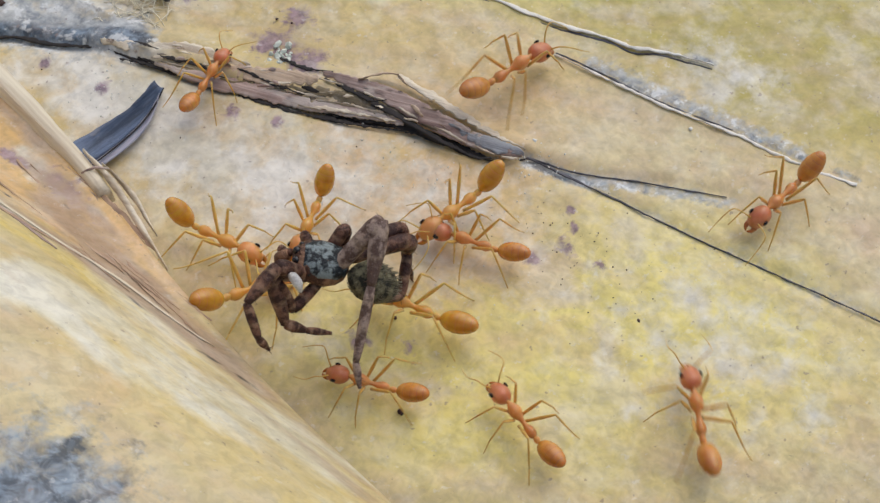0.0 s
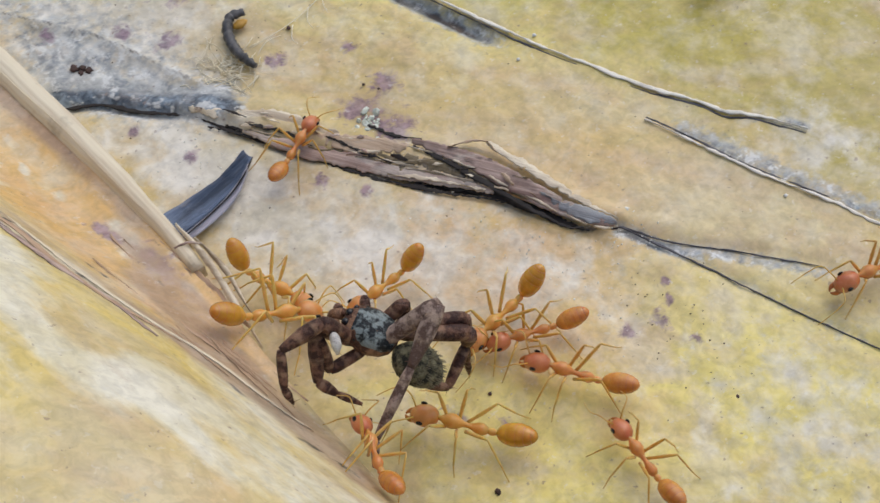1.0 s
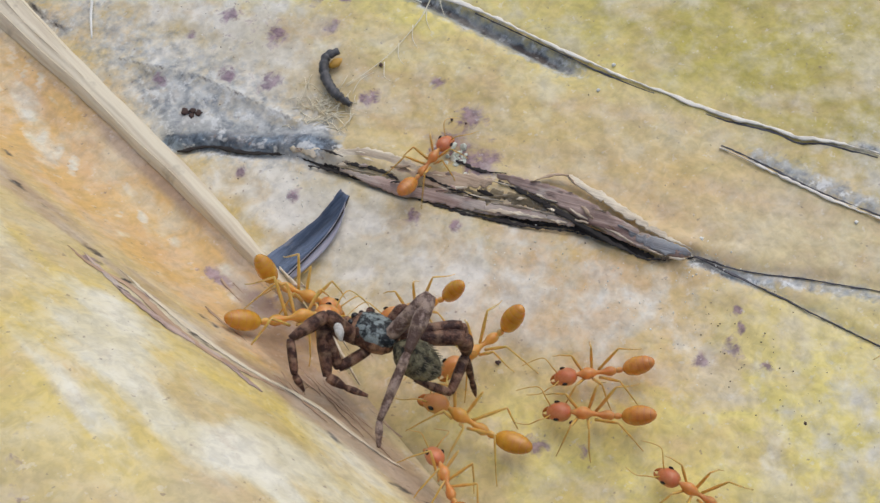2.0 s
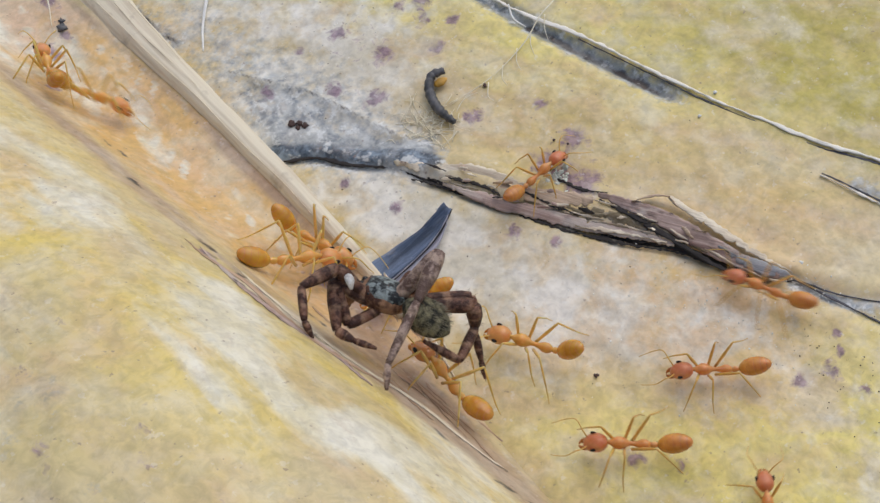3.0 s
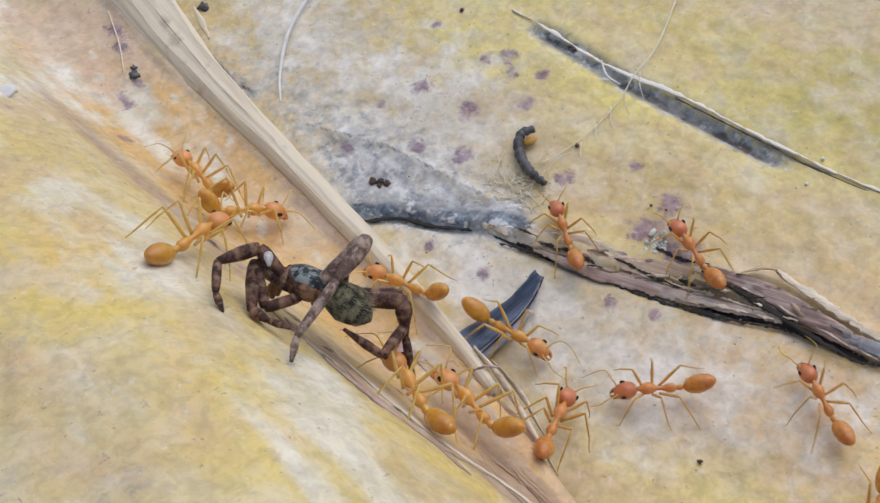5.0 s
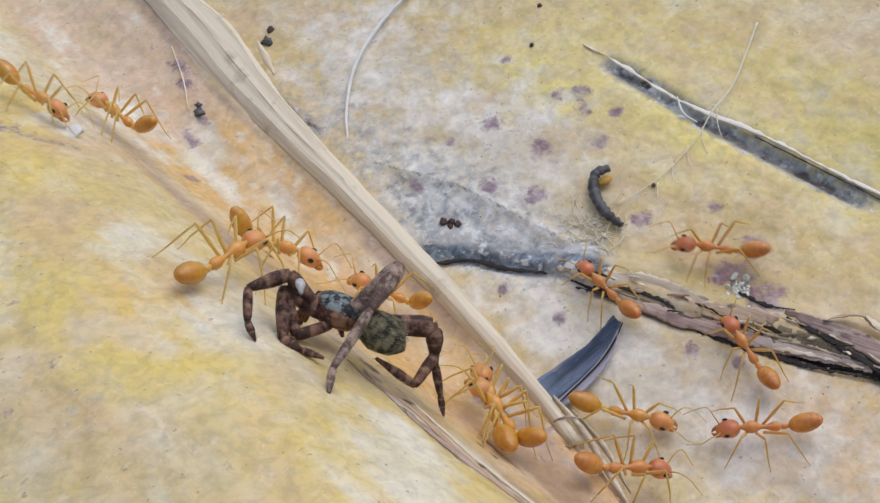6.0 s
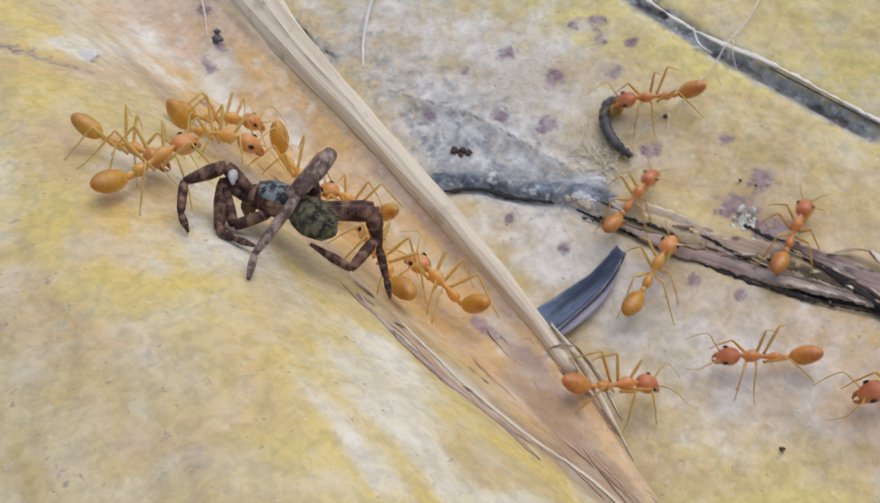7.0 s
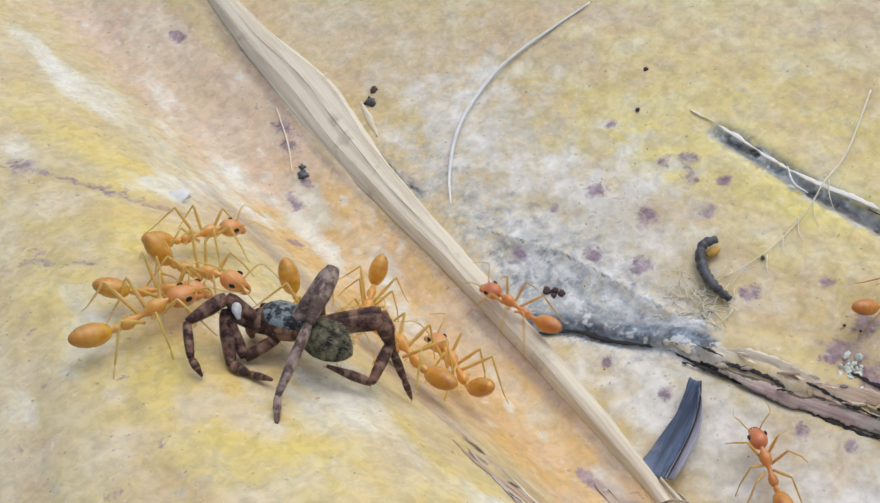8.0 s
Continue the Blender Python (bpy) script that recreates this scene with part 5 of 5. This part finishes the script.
    legs = (
        ([(2.6, 0.9, 4.0), (5.0, 1.8, 6.3), (6.6, 4.4, 5.4), (5.3, 6.1, 3.9), (4.3, 6.4, 2.9)], (0.5, 0.56, 0.36, 0.3, 0.14)),
        ([(2.4, 1.0, 3.8), (5.2, 1.7, 5.1), (3.4, 4.3, 2.7), (1.9, 4.4, 2.5), (0.1, 4.3, 2.5)], (0.55, 0.62, 0.42, 0.28, 0.16)),
        ([(1.5, 1.1, 3.5), (3.0, 3.2, 2.7), (4.5, 2.4, 5.0)], (0.44, 0.42, 0.34)),
        ([(0.8, 0.5, 4.1), (-1.3, -2.2, 8.0), (-1.5, 1.8, 5.9), (-1.6, 6.3, 3.1), (-2.3, 7.7, 2.0)], (0.62, 0.66, 0.4, 0.3, 0.17)),
        ([(-0.2, -1.0, 3.3), (-4.5, -3.1, 4.0), (-5.0, -3.0, 2.2), (-5.1, 0.0, 0.9), (-2.4, 1.3, 2.4)], (0.58, 0.66, 0.44, 0.36, 0.18)),
        ([(0.2, -1.3, 3.5), (-3.9, -4.0, 4.0), (-5.0, -3.4, 1.3), (-6.0, -3.1, -0.7), (-6.7, -2.8, -2.0)], (0.5, 0.52, 0.34, 0.26, 0.14)),
        ([(1.1, -1.2, 3.8), (0.5, -2.4, 5.3), (0.0, -2.3, 3.4), (-0.2, -1.6, 2.2)], (0.5, 0.5, 0.36, 0.2)),
        ([(2.4, -1.2, 3.6), (2.9, -2.0, 3.9), (2.7, -2.5, 2.4), (2.2, -2.7, 1.0)], (0.4, 0.36, 0.3, 0.18)),
    )
    for k, (joints, radii) in enumerate(legs):
        banded_limb(thing, joints, radii, grey_leg_mat if k == 3 else None)
    return thing


spider = make_spider()
spider.scale = (0.94, 0.94, 0.94)


# ---------------------------------------------------------------- what moves
def slope(x, y, span):
    gx = (height(x + span, y) - height(x - span, y)) / (2 * span)
    gy = (height(x, y + span) - height(x, y - span)) / (2 * span)
    return Vector((-gx, -gy, 1)).normalized()


def stand(x, y, z, heading, up):
    """A pose with that heading, in degrees, and that up direction."""
    a = radians(heading)
    ahead = Vector((math.cos(a), math.sin(a), -(up.x * math.cos(a) + up.y * math.sin(a)) / up.z)).normalized()
    side = up.cross(ahead)
    turn = Matrix((ahead, side, up)).transposed().to_4x4()
    return Matrix.Translation(Vector((x, y, z)) * MM) @ turn


def crawl(ant, rows, gait):
    """Walks an ant over the sheaths and swings its legs, alternate threes, as fast as it goes."""
    poses = []
    for t, x, y, heading in rows:
        up = (slope(x, y, 2.0) * 0.6 + Vector((0, -0.1, 0.4))).normalized()
        base = float(np.mean([height(x + 1.5 * math.cos(q), y + 1.5 * math.sin(q)) for q in (0, 1.57, 3.14, 4.71)]))
        poses.append((t, stand(x, y, base, heading, up)))
    walk(ant, poses)
    times = [r[0] for r in rows]
    xs, ys, hs = ([r[k] for r in rows] for k in (1, 2, 3))
    legs = [o for o in ant.children if o.name.startswith("leg")]
    phase, swings = 0.0, []
    for i in range(81):
        t = i / 10
        dx = np.interp(t + 0.1, times, xs) - np.interp(t - 0.1, times, xs)
        dy = np.interp(t + 0.1, times, ys) - np.interp(t - 0.1, times, ys)
        turn = abs(np.interp(t + 0.1, times, hs) - np.interp(t - 0.1, times, hs))
        pace = math.hypot(dx, dy) * 5 + 0.08 * turn * 5 + 1.2
        phase += min(2.4, 0.18 * pace + 0.25)
        swings.append((t, phase, min(20, 4 + 1.6 * pace) * gait))
    for k, leg in enumerate(legs):
        s = 1 if leg.location.y > 0 else -1
        shift = math.pi * ((k // 2 + k % 2) % 2)
        hip = leg.location.copy()
        walk(leg, [(t, Matrix.Translation(hip) @ pose(0, 0, 0, s * max(0, math.cos(p + shift)) * a * 0.3, 0, s * a * math.sin(p + shift)))
                   for t, p, a in swings])


# seconds, place in mm, heading, and which way its back faces
SPIDER_WAY = [
    (0, -6.6, -31.3, 3.7, 140, (0.18, -0.30, 0.94)), (0.5, -8.5, -30.4, 5.2, 125, (0.15, -0.39, 0.91)), (1, -9.1, -29.7, 5.4, 122, (0.15, -0.32, 0.94)),
    (2.5, -14.7, -21.9, 6.0, 120, (0.45, 0.15, 0.88)), (3, -16.8, -20.0, 9.0, 122, (0.48, 0.21, 0.85)), (3.5, -17.7, -17.9, 8.8, 120, (0.56, 0.12, 0.82)),
    (4, -19.4, -14.8, 9.8, 123, (0.57, 0.24, 0.78)), (5.5, -24.9, -7.9, 14.2, 119, (0.55, 0.36, 0.75)), (6, -25.4, -6.4, 13.8, 122, (0.58, 0.33, 0.75)),
    (6.5, -25.6, -5.5, 13.8, 118, (0.56, 0.36, 0.75)), (7, -27.0, -2.9, 15.3, 121, (0.48, 0.37, 0.80)), (7.5, -29.5, -1.3, 17.8, 133, (0.52, 0.29, 0.81)),
    (8, -31.1, 2.1, 17.6, 128, (0.34, 0.27, 0.90))]


def motions():
    crawl(crack_ant, [(0, -2.2, -9.6, 26), (0.5, -2.2, -9.5, 25), (1, -2.2, -9.5, 26), (1.2, -2.2, -9.6, 26), (2.3, 2.2, -10.0, 11), (2.5, 2.1, -10.0, 9), (3, 2.2, -9.9, 8), (3.5, 2.1, -9.9, 6), (4, 0.3, -7.2, 39), (5.3, -1.5, -5.8, 73), (5.5, -1.6, -5.9, 72), (6, -4.4, -4.9, 97), (6.5, -4.4, -2.5, 80), (7, -2.2, -4.4, 22), (7.2, 0.5, -4.8, -7), (7.5, 5.6, -7.4, -16), (8, 9.9, -8.3, -20)], 1.0)
    crawl(upper_ant, [(0, 15.8, -23.6, -2), (0.2, 18.0, -23.0, 2), (0.5, 25.6, -21.3, 23), (1, 36.7, -16.0, 21), (1.6, 58.0, -6.0, 21), (8, 58.0, -6.0, 21)], 1.0)
    crawl(edge_ant, [(0, 23.9, -44.5, -176), (0.5, 25.0, -43.9, -191), (1, 23.5, -44.4, -193), (1.2, 22.6, -44.3, -201), (2.3, 21.6, -48.6, -192), (8, 21.6, -48.6, -192)], 1.0)
    crawl(roaming_ant, [(0, 6.8, -53.0, 57), (0.2, 8.4, -46.8, 89), (0.5, 6.2, -42.4, 114), (1, 1.6, -37.2, 125), (1.2, -0.5, -35.9, 139), (2.3, -3.0, -34.8, 135), (2.5, -4.2, -33.2, 123), (2.7, -3.1, -32.3, 129), (2.8, -4.2, -34.2, 138), (3, -6.2, -33.5, 142), (3.2, -6.6, -31.5, 125), (3.5, -9.8, -34.0, 105), (3.8, -13.4, -30.1, 91), (4, -12.9, -25.8, 91), (4.2, -11.7, -22.8, 96), (4.75, -12.3, -20.6, 52), (5.3, -12.8, -18.5, 8), (5.5, -12.0, -18.6, -21), (6, -13.3, -18.7, -24), (6.5, -13.0, -18.7, -25), (7, -13.1, -17.7, -17), (8, -13.1, -17.7, -17)], 1.0)
    crawl(scouting_ant, [(0, -2.2, -46.1, 88), (0.5, 0.1, -46.3, 78), (1, 0.9, -44.7, 85), (1.2, 1.2, -45.0, 86), (2.3, -0.5, -43.8, 115), (2.4, 0.3, -43.2, 91), (2.5, 5.6, -44.9, 44), (2.6, 11.1, -42.2, 37), (2.7, 12.5, -40.4, 51), (2.8, 12.3, -37.6, 81), (2.9, 12.1, -33.0, 96), (3, 9.8, -29.6, 119), (3.5, 4.3, -19.4, 128), (4, -0.8, -15.4, 129), (4.2, 1.3, -15.2, 93), (5.3, 5.5, -11.8, 84), (5.5, 5.3, -10.6, 125), (6, 4.6, -7.1, 137), (6.2, 6.4, -0.2, 99), (6.3, 8.7, 1.8, 44), (6.5, 11.5, 2.9, 45), (6.7, 8.5, 2.8, 106), (7, 4.9, 2.7, 153), (7.2, 4.4, 3.2, 180), (7.3, 0.7, 2.0, 197), (7.5, -9.1, -3.1, 201), (7.75, -12.0, 1.5, 156), (8, -15.0, 6.1, 112)], 1.0)
    crawl(trailing_ant, [(0, 4.2, -33.6, 123), (0.5, 4.0, -33.2, 147), (1, 1.5, -32.9, 160), (1.2, 1.1, -33.3, 158), (2.3, 0.4, -32.7, 147), (2.5, 0.5, -32.6, 146), (3, 2.4, -32.5, 146), (3.5, 3.5, -30.5, 130), (3.7, -2.5, -26.9, 140), (3.8, -3.3, -24.3, 135), (4, -4.4, -22.9, 128), (4.2, -4.9, -21.6, 134), (5.3, -2.5, -21.1, 150), (5.5, -1.8, -21.3, 147), (6, -2.1, -21.0, 149), (6.5, -1.8, -21.2, 150), (7, -1.8, -21.0, 146), (7.3, -6.4, -18.9, 173), (7.5, -6.4, -16.2, 112), (8, -6.2, -14.2, 73)], 1.0)
    crawl(hind_carrier, [(0, 5.4, -30.6, -177), (0.5, 2.0, -30.6, -186), (1, 0.8, -30.5, -172), (1.2, 0.4, -29.7, -173), (2.3, -6.4, -24.5, -193), (2.5, -6.8, -23.9, -205), (3, -7.1, -22.6, -233), (3.5, -9.5, -23.4, -267), (4, -12.7, -19.6, -266), (4.2, -13.7, -21.1, -268), (5.3, -18.4, -15.5, -259), (5.5, -18.6, -14.5, -268), (6, -18.7, -12.3, -268), (6.5, -18.2, -8.5, -271), (7, -19.3, -5.9, -256), (7.5, -22.5, -3.6, -269), (8, -22.5, 2.2, -268)], 0.5)
    crawl(abdomen_carrier, [(0, -2.4, -35.0, 118), (0.5, -5.6, -33.3, 125), (1, -6.5, -35.6, 128), (1.2, -7.1, -35.2, 123), (2.3, -12.9, -28.3, 110), (2.5, -15.0, -27.3, 95), (3, -15.9, -23.6, 93), (3.5, -16.1, -21.4, 95), (4, -17.9, -18.3, 94), (5.3, -21.4, -14.5, 86), (5.5, -20.1, -11.9, 85), (6, -18.9, -11.1, 73), (6.5, -21.5, -9.8, 126), (7, -22.7, -3.6, 86), (7.5, -23.2, 2.6, 91), (8, -25.3, 2.9, 101)], 0.5)
    crawl(lower_ant, [(0, -8.0, -37.7, 126), (0.5, -12.3, -37.3, 130), (1, -14.9, -36.1, 73), (1.2, -14.2, -34.6, 79), (2.3, -15.5, -37.0, 70), (2.5, -14.3, -39.4, 57), (2.7, -7.4, -38.5, 42), (3, -2.0, -43.4, 56), (3.2, 1.5, -40.0, 54), (3.5, 2.1, -39.6, 93), (4, 5.0, -39.4, 54), (5.3, 4.8, -22.4, 95), (5.5, 1.0, -18.1, 104), (6, 0.8, -15.5, 84), (6.5, 1.4, -15.1, 114), (6.75, 3.6, -14.6, 74), (7, 5.7, -14.0, 33), (7.5, 11.4, -13.7, 27), (8, 11.4, -13.7, 27)], 1.0)
    crawl(far_side_carrier, [(0, -3.3, -24.5, -148), (0.5, -4.0, -23.9, -163), (1, -4.1, -23.4, -176), (1.2, -3.9, -22.8, -184), (2.3, -7.9, -18.0, -208), (2.5, -9.2, -16.4, -214), (3, -13.9, -14.4, -195), (3.5, -13.4, -12.1, -203), (4, -13.2, -10.2, -201), (5.3, -16.4, -1.6, -245), (5.5, -17.5, 0.3, -246), (6, -19.1, 2.3, -238), (6.5, -20.7, 3.5, -231), (7, -21.2, 4.8, -240), (7.5, -22.6, 11.6, -260), (7.75, -23.8, 11.5, -192), (8, -25.0, 11.5, -123)], 0.4)
    crawl(upper_puller, [(0, -9.7, -21.6, -66), (0.5, -10.7, -19.4, -65), (1, -11.2, -18.1, -66), (1.2, -12.2, -17.7, -62), (2.3, -15.1, -11.9, -61), (2.5, -15.9, -9.9, -66), (3, -16.7, -6.0, -67), (3.5, -16.8, -4.7, -63), (4, -19.1, 0.5, -65), (5.3, -24.4, 8.8, -7), (5.5, -25.2, 8.6, -43), (6, -25.6, 8.4, -45), (6.5, -27.1, 8.1, -52), (7, -28.5, 12.0, -37), (7.5, -32.5, 10.3, -37), (8, -34.9, 12.8, -47)], 0.4)
    crawl(lead_puller, [(0, -11.4, -26.9, -3), (0.5, -12.1, -24.5, -3), (1, -13.3, -21.6, -15), (1.2, -14.1, -20.9, -18), (2.3, -17.2, -13.6, -28), (2.5, -18.0, -11.3, -35), (3, -19.8, -8.1, -16), (3.5, -20.0, -6.1, -25), (4, -22.7, -2.3, 1), (5.3, -28.8, 2.6, 28), (5.5, -29.0, 4.1, 27), (6, -29.4, 3.7, 24), (6.5, -30.2, 4.1, 18), (7, -32.9, 6.0, 21), (7.5, -36.0, 6.6, 11), (8, -39.1, 8.9, 5)], 0.4)
    crawl(passing_ant, [(0, 48.0, -62.0, 130), (2.5, 34.0, -54.0, 130), (3.4, 16.6, -39.0, 142), (3.6, 10.2, -34.1, 135), (3.7, 6.6, -32.8, 148), (3.9, 4.8, -31.2, 142), (4, 4.7, -31.0, 142), (4.1, 3.1, -32.3, 168), (4.2, 1.5, -33.8, 194), (5.3, 1.9, -37.5, 212), (6, 5.0, -37.5, 190), (6.5, 9.0, -35.0, 165), (6.8, 9.0, -31.5, 163), (6.9, 7.6, -29.6, 163), (7, 5.3, -28.2, 163), (7.1, 5.0, -27.4, 163), (7.3, 6.5, -28.0, 163), (8, 6.5, -28.0, 163)], 1.0)
    crawl(returning_ant, [(0, -31.2, 40.5, -57), (2.5, -31.2, 40.5, -57), (3, -25.0, 18.0, -54), (3.1, -22.4, 13.0, -62), (3.3, -20.8, 6.0, -32), (3.5, -15.5, -5.8, -73), (4, -12.4, -7.0, 0), (4.2, -9.4, -7.3, -31), (5.3, -10.4, -12.2, -72), (5.5, -10.2, -13.4, -75), (6, -9.5, -14.3, -48), (6.5, -6.6, -12.2, 11), (7, -4.6, -10.8, 28), (7.2, -3.1, -9.9, -8), (7.5, 0.6, -15.3, -29), (8, 6.9, -16.5, -26)], 1.0)
    crawl(waiting_ant, [(0, -28.7, 15.2, 72), (2.5, -28.7, 15.2, 72), (2.9, -28.2, 18.6, 72), (3, -27.0, 22.0, 80), (3.5, -27.1, 21.3, 81), (4, -26.5, 22.4, 76), (5.3, -23.7, 11.5, 103), (5.5, -25.0, 14.4, 101), (5.7, -25.5, 23.7, 90), (6, -29.8, 28.4, 109), (6.05, -27.7, 28.7, 159), (6.1, -25.6, 29.1, 209), (6.15, -25.4, 27.9, 253), (6.2, -25.2, 26.7, 297), (6.5, -22.4, 12.4, 297), (7, -24.3, 9.6, 275), (7.5, -27.0, 8.0, 290), (8, -29.7, 7.2, 281)], 1.0)
    crawl(joining_ant, [(0, -43.7, 35.9, -63), (5.5, -43.7, 35.9, -63), (6, -34.7, 30.7, -68), (6.3, -31.9, 26.9, -19), (6.5, -29.0, 23.5, -51), (7, -27.4, 15.9, -20), (7.5, -34.9, 14.3, -50), (8, -33.8, 17.6, 0)], 1.0)
    crawl(helping_ant, [(0, -45.6, 26.9, -57), (5.8, -45.6, 26.9, -57), (6.1, -39.1, 17.7, -52), (6.5, -33.6, 9.3, -59), (7, -33.8, 9.3, -55), (7.5, -35.9, 7.8, -51), (8, -37.6, 11.5, -27)], 1.0)
    walk(spider, [(t, stand(x, y, z, a, Vector(up).normalized())) for t, x, y, z, a, up in SPIDER_WAY])
    foot = bark_chip.location.copy()
    walk(bark_chip, [(t, Matrix.Translation(foot) @ pose(0, 0, 0, -0.8 * a, -0.28 * a, a)) for t, a in ((0, 0), (7.4, 0), (7.5, 2), (7.6, 16), (7.7, 20), (8, 20))])


motions()
